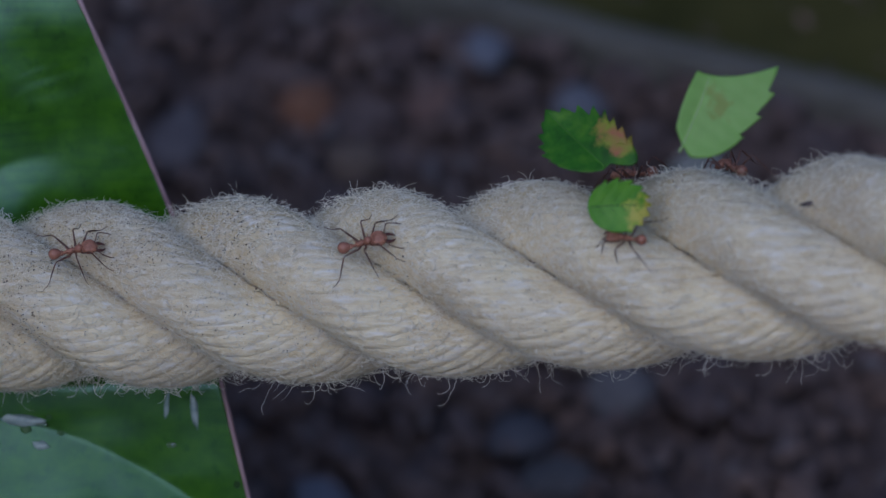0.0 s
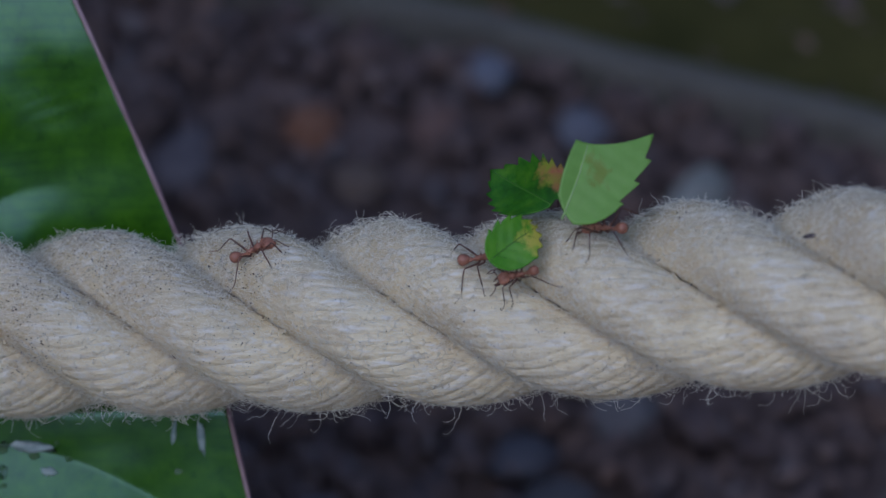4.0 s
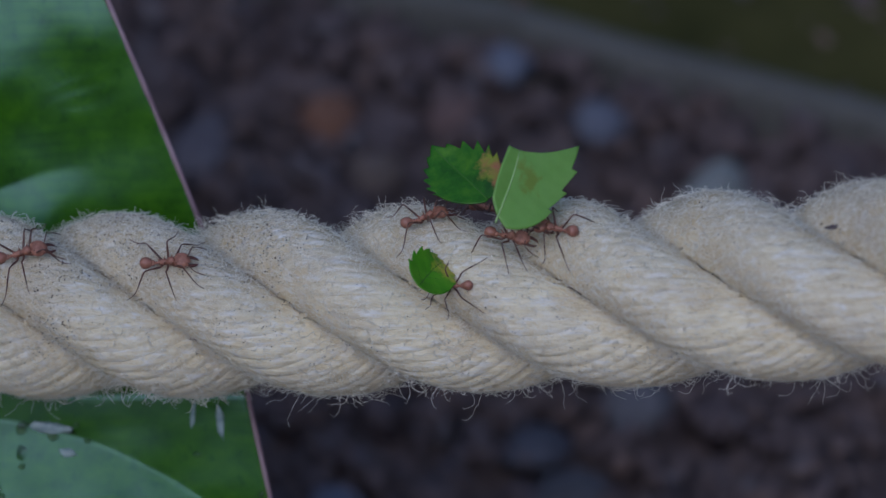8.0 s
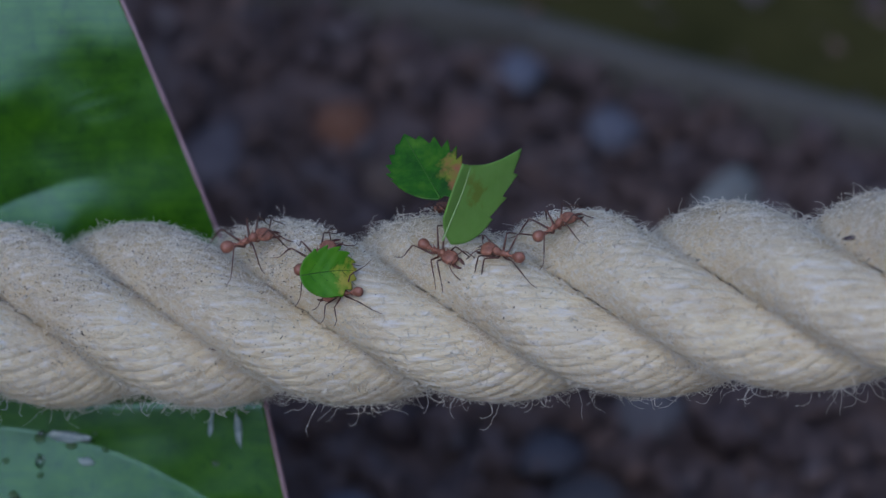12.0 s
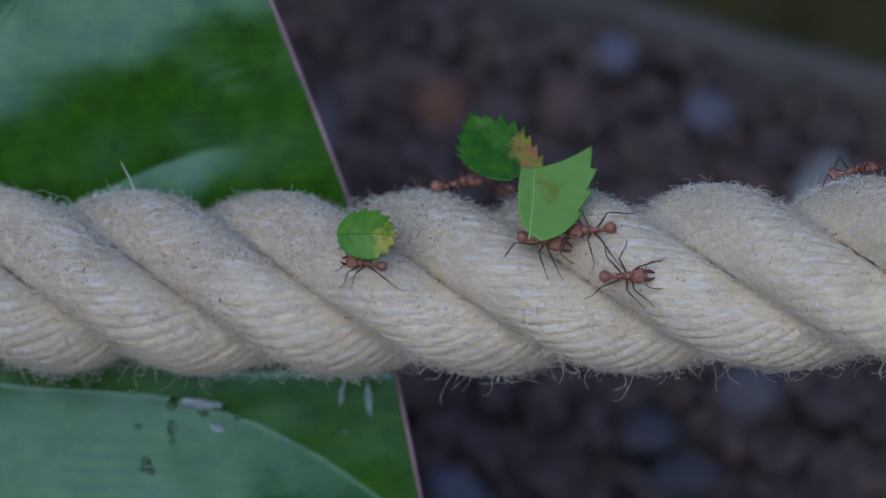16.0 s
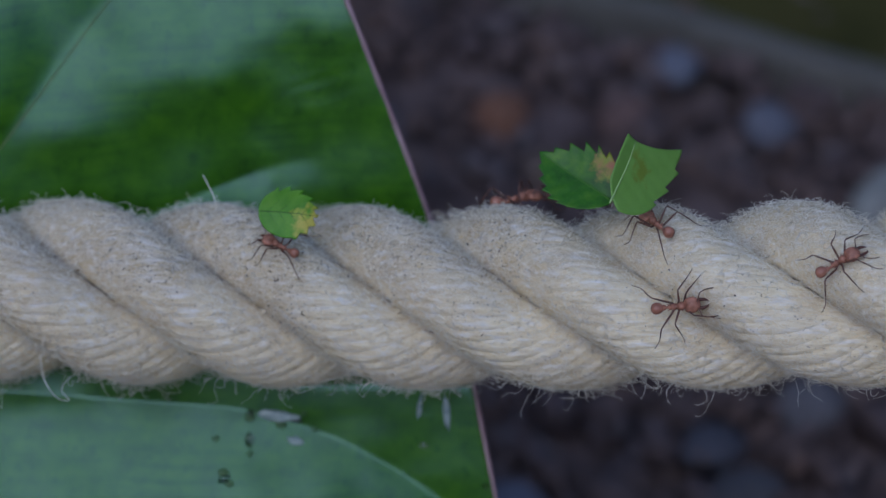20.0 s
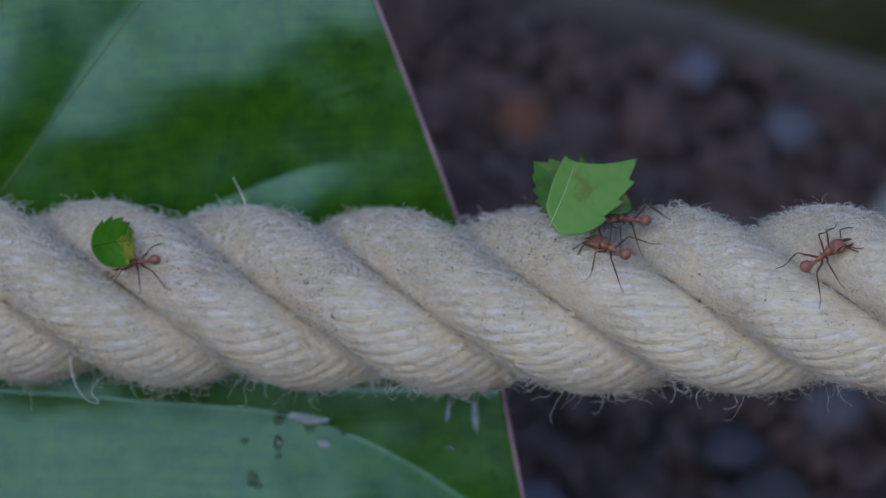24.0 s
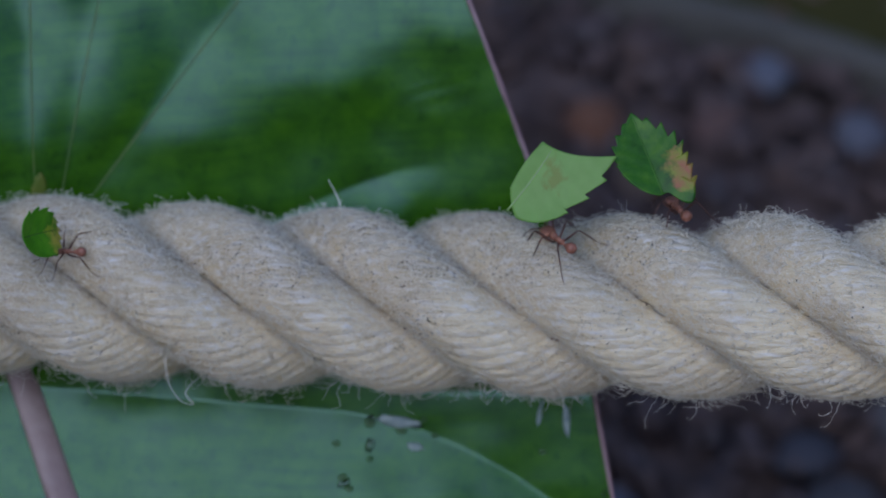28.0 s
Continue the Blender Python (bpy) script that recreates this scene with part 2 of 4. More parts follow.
def strand_curve(u):
    """The outline of one strand: the angle from its middle and the distance from the axis."""
    u = u % 1.0
    if u < 0.64:
        phi = -60 + 120 * u / 0.64
        return phi, outer_radius(phi) / ROPE_R
    w = (u - 0.64) / 0.36
    edge = outer_radius(60) / ROPE_R
    if w < 0.5:
        k = 2 * w
        x, y = (1 - k) * edge * 0.5 + k * 0.22, (1 - k) * edge * 0.866
    else:
        k = 2 * w - 1
        x, y = (1 - k) * 0.22 + k * edge * 0.5, -k * edge * 0.866
    return math.degrees(math.atan2(y, x)), math.hypot(x, y)


def rope():
    thing = tagged(new("rope"), "thick cream cotton rope, three fuzzy twisted strands, specked with soil", "rope")
    thing.location = rope_axis(0)
    base = Vector(thing.location)
    steps = [-1.27 + 0.016 * i for i in range(60)] + [-0.31 + 0.004 * i for i in range(46)] + [-0.126 + 0.0005 * i for i in range(428)]
    steps += [0.088 + 0.004 * i for i in range(40)] + [0.248 + 0.016 * i for i in range(56)]
    frames = [rope_frame(a) for a in steps]
    P = np.array([f[0] - base for f in frames])
    FR, UP = np.array([f[2] for f in frames]), np.array([f[3] for f in frames])
    AA = np.array(steps)
    table_u = np.linspace(0, 1, 401)
    table = np.array([strand_curve(min(u, 0.99999)) for u in table_u])
    table[-1, 0] = table[0, 0]
    # even spacing of the yarns round the strand
    flatx, flaty = table[:, 1] * np.cos(np.radians(table[:, 0])), table[:, 1] * np.sin(np.radians(table[:, 0]))
    gone = np.concatenate([[0], np.cumsum(np.hypot(np.diff(flatx), np.diff(flaty)))])
    girth = gone[-1] * ROPE_R
    table_u = gone / gone[-1]

    tanx, tany = np.gradient(flatx), np.gradient(flaty)
    size = np.hypot(tanx, tany) + 1e-9
    norx, nory = tany / size, -tanx / size

    def spot(a, k, u, sink):
        """A point under the strand's skin and the way out of it, in the plane across the rope: to the lens, up."""
        u = u % 1.0
        nx, ny = np.interp(u, table_u, norx), np.interp(u, table_u, nory)
        x, y = np.interp(u, table_u, flatx) * ROPE_R - sink * nx, np.interp(u, table_u, flaty) * ROPE_R - sink * ny
        mid = np.radians(-360 * (a - GROOVE_AT) / LAY + 60 + 120 * k)
        c, s = np.cos(mid), np.sin(mid)
        return x * c - y * s, x * s + y * c, nx * c - ny * s, nx * s + ny * c

    rng = np.random.default_rng(4)
    n, sides = len(steps), 13
    twist = girth / (2 * math.pi * ROPE_R / LAY + 0.02)
    ring = np.arange(sides)
    # a yarn's section: a low arch that follows the strand, closed below
    arch = np.linspace(1.25, -1.25, 11) * 0.001
    wide = np.concatenate([arch, [-0.0009, 0.0009]])
    high = np.concatenate([-330 * arch * arch, [-0.0005, -0.0005]])
    for k in range(3):
        us = np.linspace(0, 1, 90, endpoint=False)
        verts = []
        for i in range(n):
            x, y, nx, ny = spot(AA[i], k, us, 0.0002)
            rise = np.clip((y / ROPE_R - 0.08) / 0.7, 0, 1)
            felt = np.array([noise.noise(Vector((AA[i] * 260, v * 330, w * 330 + k))) for v, w in zip(x, y)]) if -0.13 < AA[i] < 0.09 else 0.0
            more = rise * (0.00011 + 0.0001 * felt) + 0.00006 * felt
            verts.append(P[i] + FR[i] * (x + more * nx)[:, None] + UP[i] * (y + more * ny)[:, None])
        verts = np.concatenate(verts)
        i, j = np.meshgrid(np.arange(n - 1), np.arange(90), indexing="ij")
        quads = np.stack([i * 90 + j, i * 90 + (j + 1) % 90, (i + 1) * 90 + (j + 1) % 90, (i + 1) * 90 + j], -1).reshape(-1, 4)
        strand = from_arrays("strand", verts, quads, CORE, thing)
        for y in range(22):
            fat = rng.uniform(0.9, 1.12)
            drift = 0.0055 * np.sin(AA * rng.uniform(150, 420) + rng.uniform(0, 6)) + 0.002 * np.sin(AA * rng.uniform(500, 900) + rng.uniform(0, 6))
            lift = 0.00002 * np.sin(AA * rng.uniform(200, 600) + rng.uniform(0, 6)) + rng.uniform(-0.00005, 0.00003)
            u = y / 22 + AA / twist + drift
            # the under side of each strand is felted smooth
            phi = np.interp(u % 1.0, table_u, table[:, 0])
            x, y, nx, ny = spot(AA, k, u, -0.00001 - lift + 0.00012 * np.clip((-phi - 4) / 30, 0, 1) + 0.00009 * np.clip((phi - 38) / 14, 0, 1))
            centre = P + FR * x[:, None] + UP * y[:, None]
            go = np.gradient(centre, axis=0)
            go /= np.linalg.norm(go, axis=1)[:, None]
            # square to the strand's skin
            out = np.cross(go, FR * -ny[:, None] + UP * nx[:, None])
            out *= np.sign((out * (FR * nx[:, None] + UP * ny[:, None])).sum(1))[:, None]
            out /= np.linalg.norm(out, axis=1)[:, None]
            across = np.cross(go, out)
            v = centre[:, None] + across[:, None] * (fat * wide)[None, :, None] + out[:, None] * high[None, :, None]
            i, j = np.meshgrid(np.arange(n - 1), ring, indexing="ij")
            q = np.stack([i * sides + j, (i + 1) * sides + j, (i + 1) * sides + (j + 1) % sides, i * sides + (j + 1) % sides], -1).reshape(-1, 4)
            from_arrays("yarn", v.reshape(-1, 3), q, YARN, strand)
    return thing


def fuzz(thing):
    """Loose curled fibres standing off the rope, and felted ones lying on it."""
    rng = random.Random(11)
    verts, quads = [], []
    base = Vector(thing.location)
    stations = [rope_frame(-0.124 + 0.212 * i / 400) for i in range(401)]
    for number in range(48000):
        flat = number % 7 > 2
        place_at = rng.random()
        a = -0.124 + 0.212 * place_at
        th = rng.uniform(-110, 125) if flat else rng.choice((rng.uniform(35, 125), rng.uniform(-135, -45), rng.uniform(-60, 60)))
        low = th < -45
        p, along, front, up = stations[int(place_at * 400)]
        r = rope_radius(a, th)
        out = front * math.cos(radians(th)) + up * math.sin(radians(th))
        side = along.cross(out)
        p = rope_axis(a)
        long = not flat and rng.random() < (0.12 if low else 0.001)
        # longer curls stand in tufts on the crowns and along the belly
        tuft = not flat and not long and abs(th) > 55 and noise.noise(Vector((a * 170, th * 0.02, 9))) > rng.uniform(-0.1, 0.3)
        size = rng.uniform(0.0008, 0.0024) if flat else rng.uniform(0.0019, 0.0038) if tuft else rng.uniform(0.003, 0.0065) if long else rng.uniform(0.0009, 0.0023)
        thick = rng.uniform(0.00002, 0.000036) if flat else rng.uniform(0.000028, 0.000045) if long else rng.uniform(0.000032, 0.00005) if tuft else rng.uniform(0.000035, 0.000065)
        curl = rng.uniform(0.35, 0.75) if flat else rng.uniform(0.3, 0.75) if tuft else rng.uniform(0.08, 0.4) if long else rng.uniform(0.6, 1.35)
        d = (along * rng.uniform(-1, 1) + side * rng.uniform(-0.7, 0.7) + out * (rng.uniform(-0.02, 0.08) if flat else rng.uniform(0.1, 0.6))).normalized()
        q = p + out * (r + (0.00002 if flat else -0.0002)) - base
        turner = (out * rng.choice((-1, 1)) + along * rng.uniform(-0.2, 0.2)).normalized() if flat else (along * rng.uniform(-1, 1) + side * rng.uniform(-1, 1) + out * rng.uniform(-0.5, 0.5)).normalized()
        count = 12 if long else 4 if flat else 9 if tuft else 7
        bend = Matrix.Rotation(curl, 3, turner)
        start = len(verts)
        for s in range(count + 1):
            e = d.cross(Vector((0.3, 0.5, 0.8))).normalized()
            f = d.cross(e)
            w = thick * (1 - 0.4 * s / count)
            for g in range(3):
                verts.append(q + w * (e * math.cos(2.094 * g) + f * math.sin(2.094 * g)))
            q = q + d * size / count
            d = bend @ d
            if long:
                d = (d + Vector((rng.uniform(-1, 1), rng.uniform(-1, 1), rng.uniform(-1, 1))) * 0.5).normalized()
        for s in range(count):
            for g in range(3):
                o = start + 3 * s
                quads.append((o + g, o + (g + 1) % 3, o + 3 + (g + 1) % 3, o + 3 + g))
    ob = from_arrays("fuzz", verts, quads, FIBRE, thing)
    tagged(ob, "pale curled cotton fuzz", kind="stuff")


def on_rope(a, theta, lift=0.0):
    p, along, front, up = rope_frame(a)
    out = front * math.cos(radians(theta)) + up * math.sin(radians(theta))
    return p + out * (rope_radius(a, theta) + lift), along, out


def soil_specks():
    rng = random.Random(21)
    verts, quads = [], []
    made = 0
    while made < 5200:
        a, th = rng.uniform(-0.12, 0.08), rng.uniform(-50, 100)
        odds = 0.04 + 1.2 * max(0.0, noise.noise(Vector((a * 110, th * 0.04, 4)))) + (0.55 if -0.078 < a < -0.018 and th > 15 else 0)
        if rng.random() > odds or (a > -0.01 and rng.random() < 0.8):
            continue
        made += 1
        s = rng.uniform(0.00004, 0.0001) if rng.random() < 0.94 else rng.uniform(0.0001, 0.00018)
        spot, along, out = on_rope(a, th, 0.00004)
        m = Matrix.Translation(spot) @ pose(0, 0, 0, rng.uniform(0, 360), rng.uniform(0, 360), rng.uniform(0, 360))
        o = len(verts)
        for v in ((1.3, 0, 0), (-1.2, 0.1, 0), (0, 0.9, 0.1), (0.1, -0.8, 0), (0, 0, 0.7), (0.1, 0, -0.7)):
            verts.append(m @ (Vector(v) * s * rng.uniform(0.8, 1.2)))
        for x in (0, 1):
            for y in (2, 3):
                for z in (4, 5):
                    quads.append((o + x, o + y, o + z))
    ob = from_arrays("soil_grit", verts, quads, GRIT)
    tagged(ob, "fine dark soil grit caught in the rope", "soil", kind="stuff")


def scrap(label, a, theta, size, tilt, mat):
    """A flake of dry plant matter caught on the rope."""
    bm = bmesh.new()
    ball(bm, (0, 0, 0), (size, size * 0.35, size * 0.2), lambda v: Vector((v.x, v.y * (1 + 0.5 * v.x), v.z + 0.6 * v.x * v.x + 0.3 * noise.noise(v * 3))), 12, 8)
    ob = part("plant_scrap", bm, mat)
    spot, along, out = on_rope(a, theta, size * 0.12)
    left = out.cross(along)
    ob.matrix_basis = Matrix.Translation(spot) @ Matrix((along, left, out)).transposed().to_4x4() @ pose(0, 0, 0, 0, 0, tilt)
    tagged(ob, label, "debris", "scraps on the rope")


def thread(label, points, r):
    """One stiff pale fibre, longer than the rest."""
    bm = bmesh.new()
    fine = []
    for i in range(len(points) - 1):
        p0, p1, p2, p3 = (Vector(points[max(0, min(len(points) - 1, k))]) for k in (i - 1, i, i + 1, i + 2))
        for k in range(5):
            t = k / 5
            fine.append(0.5 * (2 * p1 + (p2 - p0) * t + (2 * p0 - 5 * p1 + 4 * p2 - p3) * t * t + (3 * p1 - p0 - 3 * p2 + p3) * t ** 3))
    fine.append(Vector(points[-1]))
    tube(bm, fine, [r * (1 - 0.5 * i / len(fine)) for i in range(len(fine))], 5)
    ob = part("thread", bm, FIBRE)
    tagged(ob, label, "fibre", "threads on the rope")


# ---- the broad leaf behind the rope ----
def leaf_edge(b):
    return -0.0298 - 0.365 * b - 0.8 * b * b if b > 0 else -0.0298 - 0.215 * b


def ease(x, lo, hi):
    t = min(1.0, max(0.0, (x - lo) / (hi - lo)))
    return t * t * (3 - 2 * t)


def bend_up(d, a):
    """How the blade turns down beyond the upper crease, and levels again further up."""
    if d <= -0.0007:
        return 0.0
    lo, k = 0.0125 + 0.2 * max(0.0, a + 0.066), 0.0007
    hi = lo + 0.026
    if d < k:
        return (d + k) ** 2 / (4 * k)
    if d < lo:
        return d
    t = min(d, hi) - lo
    return lo + t - 0.5 * t * t / (hi - lo)


def bend_down(d):
    """The same above the lower crease, which is d = 0."""
    k = 0.0002
    if d > k:
        return d
    return 0.0 if d < -k else (d + k) ** 2 / (4 * k)


RIB_FEET = ((-0.0962, -0.0779), (-0.101, -0.0967), (-0.1048, -0.1062), (-0.112, -0.122))


def rib_line(k, b):
    """Where a rib that fans out from the leaf's neck runs, at the height b."""
    foot, top = RIB_FEET[k]
    return foot + (top - foot) * (b - 0.0134) / 0.0262


def leaf_depth(a, b):
    flat = min(max(0.0, a + 0.06), 0.014)
    crease = 0.0097 + 0.445 * (a + 0.072) - 15.9 * flat * flat - 0.445 * max(0.0, a + 0.046)
    c = 0.0164 + (0.24 if b > 0 else 0.165) * b - 0.03 * (a + 0.035)
    # the upper crease dies out towards the rim
    dies = ease(a, -0.064, -0.046)
    d = max(b, 0.0) - crease
    fall = bend_up(d, a)
    if d < 0.005:
        fall += dies * (d - fall)
    c -= 0.46 * fall * ease(b, -0.014, 0.0)
    if b <= 0:
        low = -0.0155 - 0.05 * (a + 0.085) - 10.0 * max(0.0, a + 0.064) ** 2
        c -= 0.31 * (bend_down(b - low) - bend_down(-low))
    # between its ribs the blade is turned aside, panel by panel
    if b > 0:
        turned = 0.0
        for k in range(3):
            d = rib_line(k, b) - a
            if d <= 0:
                break
            wide = rib_line(k, b) - rib_line(k + 1, b)
            d = min(d, wide)
            turned += 0.3 * (d - 0.0012 * (1 - math.exp(-d / 0.0012)) - 0.37 * d * d / wide)
        c -= turned * ease(b, 0.0, 0.02)
    c += 0.0003 * noise.noise(Vector((a * 120, b * 120, 2)))
    # fine cross ripples near the rim
    inward = leaf_edge(b) - a
    near = ease(inward, 0.0005, 0.003) * (1 - ease(inward, 0.009, 0.019)) * ease(b, 0.002, 0.008)
    if near > 0:
        c += 0.000014 * near * math.sin(2 * math.pi * (b + 0.0034 * (inward / 0.011) ** 2 + 0.0026 * noise.noise(Vector((a * 95, b * 95, 8)))) / 0.0017) * (0.55 + 1.2 * noise.noise(Vector((a * 120, b * 160, 5))))
    return c


def on_leaf(a, b, lift=0.0):
    p = place(a, b, leaf_depth(a, b))
    u = place(a + 0.0005, b, leaf_depth(a + 0.0005, b)) - p
    v = place(a, b + 0.0005, leaf_depth(a, b + 0.0005)) - p
    n = u.cross(v).normalized()
    return p + n * lift, u.normalized(), n


def broad_leaf():
    thing = tagged(new("plant_leaf"), "broad glossy dark green leaf with pinkish rim, wet, behind the rope", "leaf")
    thing.location = place(-0.10, -0.10, 0.03)
    base = Vector(thing.location)
    nb, na = 640, 170
    verts = []
    for i in range(nb):
        b = -0.10 + 0.21 * i / (nb - 1)
        for j in range(na):
            a = leaf_edge(b) - 0.124 * (j / (na - 1)) ** 1.1
            verts.append(place(a, b, leaf_depth(a, b)) - base)
    quads = [(i * na + j, i * na + j + 1, (i + 1) * na + j + 1, (i + 1) * na + j) for i in range(nb - 1) for j in range(na - 1)]
    blade = from_arrays("blade", verts, quads, LEAF, thing)
    thick = blade.modifiers.new("thickness", "SOLIDIFY")
    thick.thickness, thick.offset = 0.0004, 0
    bm = bmesh.new()
    tube(bm, [place(leaf_edge(b) + 0.0002, b, leaf_depth(leaf_edge(b), b)) - base for b in [-0.10 + 0.21 * i / 80 for i in range(81)]], [0.00038 * (1 + 0.25 * noise.noise(Vector((i * 0.7, 0, 0)))) for i in range(81)], 6)
    part("rim", bm, RIM, thing, "thin pinkish leaf rim")
    bm = bmesh.new()
    line = [(-0.1066 - 0.39 * (b + 0.0127), b) for b in [-0.10 + 0.104 * i / 30 for i in range(31)]]
    tube(bm, [place(a, b, leaf_depth(a, b) - 0.0004) - base for a, b in line], [0.0030 - 0.0011 * i / 30 for i in range(31)], 14, 0.4)
    part("midrib", bm, RIB, thing, "pinkish brown leaf midrib")
    bm = bmesh.new()
    foot = place(*line[0], leaf_depth(*line[0]) - 0.0004)
    tube(bm, [foot.lerp(Vector((foot.x + 0.012, foot.y + 0.02, -0.012)), k / 8) + Vector((0, -0.006 * math.sin(math.pi * k / 8), 0)) - base for k in range(9)], [0.0030 + 0.0006 * k / 8 for k in range(9)], 10)
    part("stalk", bm, RIB, thing, "pinkish brown leaf stalk")
    for k in range(3):
        bm = bmesh.new()
        run = [(rib_line(k, b), b) for b in [0.004 + 0.08 * i / 40 for i in range(41)]]
        tube(bm, [place(a, b, leaf_depth(a, b) - 0.00015) - base for a, b in run], [0.00015 - 0.00005 * i / 40 for i in range(41)], 6)
        part("rib", bm, VEIN_LEAF, thing, "thin olive brown leaf rib")
    bm = bmesh.new()
    ball(bm, (0, 0, 0), (0.0011, 0.0026, 0.00016), lambda v: v * (1 + 0.35 * noise.noise(v * 1.7)), 18, 8)
    neck = part("neck", bm, NECK, thing, "yellowed leaf neck")
    spot, along, n = on_leaf(-0.1042, 0.0125, 0.0002)
    neck.matrix_basis = Matrix.Translation(spot - base) @ Matrix((along, n.cross(along), n)).transposed().to_4x4()
    return thing


def water_drop(label, a, b, long, wide, turn, seed):
    """A flattened bead of water that clings to the leaf."""
    bm = bmesh.new()
    ball(bm, (0, 0, 0), (long, wide, min(long, wide) * 0.45), lambda v: Vector((v.x * (1 + 0.5 * noise.noise(v * 1.4 + Vector((seed, 0, 0)))), v.y * (1 + 0.7 * noise.noise(v * 2.2 + Vector((0, seed, 0)))) + 0.35 * noise.noise(Vector((v.x * 1.8, seed, 1))), v.z if v.z > 0 else v.z * 0.15)), 20, 12)
    ob = part("water_drop", bm, SMEAR if max(long, wide) > 0.0011 else WATER)
    spot, along, n = on_leaf(a, b, 0.00022)
    ob.matrix_basis = Matrix.Translation(spot) @ Matrix((along, n.cross(along), n)).transposed().to_4x4() @ pose(0, 0, 0, 0, 0, turn)
    tagged(ob, label, "water", "drops on the leaf")


def leaf_spot(thing, a, b, r, seed):
    bm = bmesh.new()
    ball(bm, (0, 0, 0), (r * 0.75, r * 0.62, 0.00006), lambda v: Vector((v.x * (1 + 0.4 * noise.noise(v * 1.6 + Vector((seed, 0, 0)))), v.y * (1 + 0.4 * noise.noise(v * 1.6 + Vector((0, seed, 3)))), v.z)), 16, 6)
    ob = part("spot", bm, SPOT, thing, "dark green spot on the leaf")
    spot, along, n = on_leaf(a, b, 0.00024)
    ob.matrix_basis = Matrix.Translation(-Vector(thing.location)) @ Matrix.Translation(spot) @ Matrix((along, n.cross(along), n)).transposed().to_4x4()


# ---- ground ----
def ground():
    bm = bmesh.new()
    bmesh.ops.create_grid(bm, x_segments=260, y_segments=260, size=1.6)
    for v in bm.verts:
        v.co.z = 0.006 * noise.noise(v.co * 40) + 0.004 * noise.noise(v.co * 110) - 0.004
    edge = [e for e in bm.edges if e.is_boundary]
    more = bmesh.ops.extrude_edge_only(bm, edges=edge)["geom"]
    for v in more:
        if isinstance(v, bmesh.types.BMVert):
            v.co = Vector((v.co.x * 25, v.co.y * 25, -0.005))
    tagged(part("ground", bm, SOIL), "dark damp soil with crumbs and chips", "ground", kind="structure")


def crumbs():
    rng = random.Random(5)
    verts, quads = [], []
    for _ in range(6500):
        x, y = rng.uniform(-0.2, 0.18), rng.uniform(0.03, 0.26)
        s = rng.uniform(0.0012, 0.0034) if rng.random() < 0.94 else rng.uniform(0.0034, 0.0055)
        m = pose(x, y, s * 0.3, rng.uniform(0, 360), rng.uniform(0, 360), rng.uniform(0, 360))
        o = len(verts)
        for cx in (-1, 1):
            for cy in (-1, 1):
                for cz in (-1, 1):
                    verts.append(m @ Vector((cx * s * rng.uniform(0.5, 1.1), cy * s * rng.uniform(0.4, 0.9), cz * s * rng.uniform(0.2, 0.45))))
        for f in ((0, 1, 3, 2), (4, 6, 7, 5), (0, 4, 5, 1), (2, 3, 7, 6), (0, 2, 6, 4), (1, 5, 7, 3)):
            quads.append(tuple(o + g for g in f))
    ob = from_arrays("soil_crumbs", verts, quads, CHIP)
    tagged(ob, "dark brown soil crumbs and bark chips on the ground", "soil", kind="stuff")


def stone(name, label, x, y, size, dark, light, seed):
    bm = bmesh.new()
    bmesh.ops.create_icosphere(bm, subdivisions=3, radius=1.0)
    for v in bm.verts:
        k = 1 + 0.28 * noise.noise(v.co * 1.3 + Vector((seed, 0, 0))) + 0.08 * noise.noise(v.co * 4 + Vector((0, seed, 0)))
        v.co = Vector((v.co.x * size[0] * k, v.co.y * size[1] * k, v.co.z * size[2] * k))
    ob = part(name, bm, plain(label, dark, light, 250, 0.8, 0.3, (1, 1, 1), 0.4, 0.001))
    ob.matrix_basis = pose(x, y, size[2] * 0.55, 0, 0, seed * 37)
    return tagged(ob, label, "stone", "stones on the soil")


def edging():
    bm = bmesh.new()
    n = 160
    rng = random.Random(8)
    prev = None
    for i in range(n + 1):
        x = -0.9 + 1.8 * i / n
        y = 0.2198 - 0.40 * x + 0.0015 * noise.noise(Vector((x * 30, 0, 0)))
        row = [bm.verts.new((x + dx, y + dy, z + 0.0012 * noise.noise(Vector((x * 40, dy * 50, z * 50))))) for dx, dy, z in ((0, 0, -0.01), (0, 0, 0.006), (0.0005, 0.0012, 0.008), (0.002, 0.0055, 0.008), (0.0025, 0.0067, 0.006), (0.0025, 0.0067, -0.01))]
        if prev:
            for k in range(5):
                bm.faces.new((prev[k], row[k], row[k + 1], prev[k + 1]))
        prev = row
    bmesh.ops.recalc_face_normals(bm, faces=bm.faces)
    tagged(part("edging", bm, EDGING), "grey weathered edging strip along the soil bed", "edging", kind="structure")
    bm = bmesh.new()
    rows = []
    for i in range(121):
        x = -0.9 + 1.8 * i / 120
        rows.append([bm.verts.new((x + 0.0025, 0.2198 - 0.40 * x + 0.0067 + d, 0.004 + 0.003 * noise.noise(Vector((x * 50, d * 50, 3))))) for d in (0, 0.01, 0.02, 0.035, 0.06, 0.1, 0.2, 0.35, 0.6)])
    for p, q in zip(rows, rows[1:]):
        for k in range(8):
            bm.faces.new((p[k], q[k], q[k + 1], p[k + 1]))
    bmesh.ops.recalc_face_normals(bm, faces=bm.faces)
    tagged(part("verge", bm, VERGE), "olive brown mossy ground beyond the edging", "verge", kind="structure")


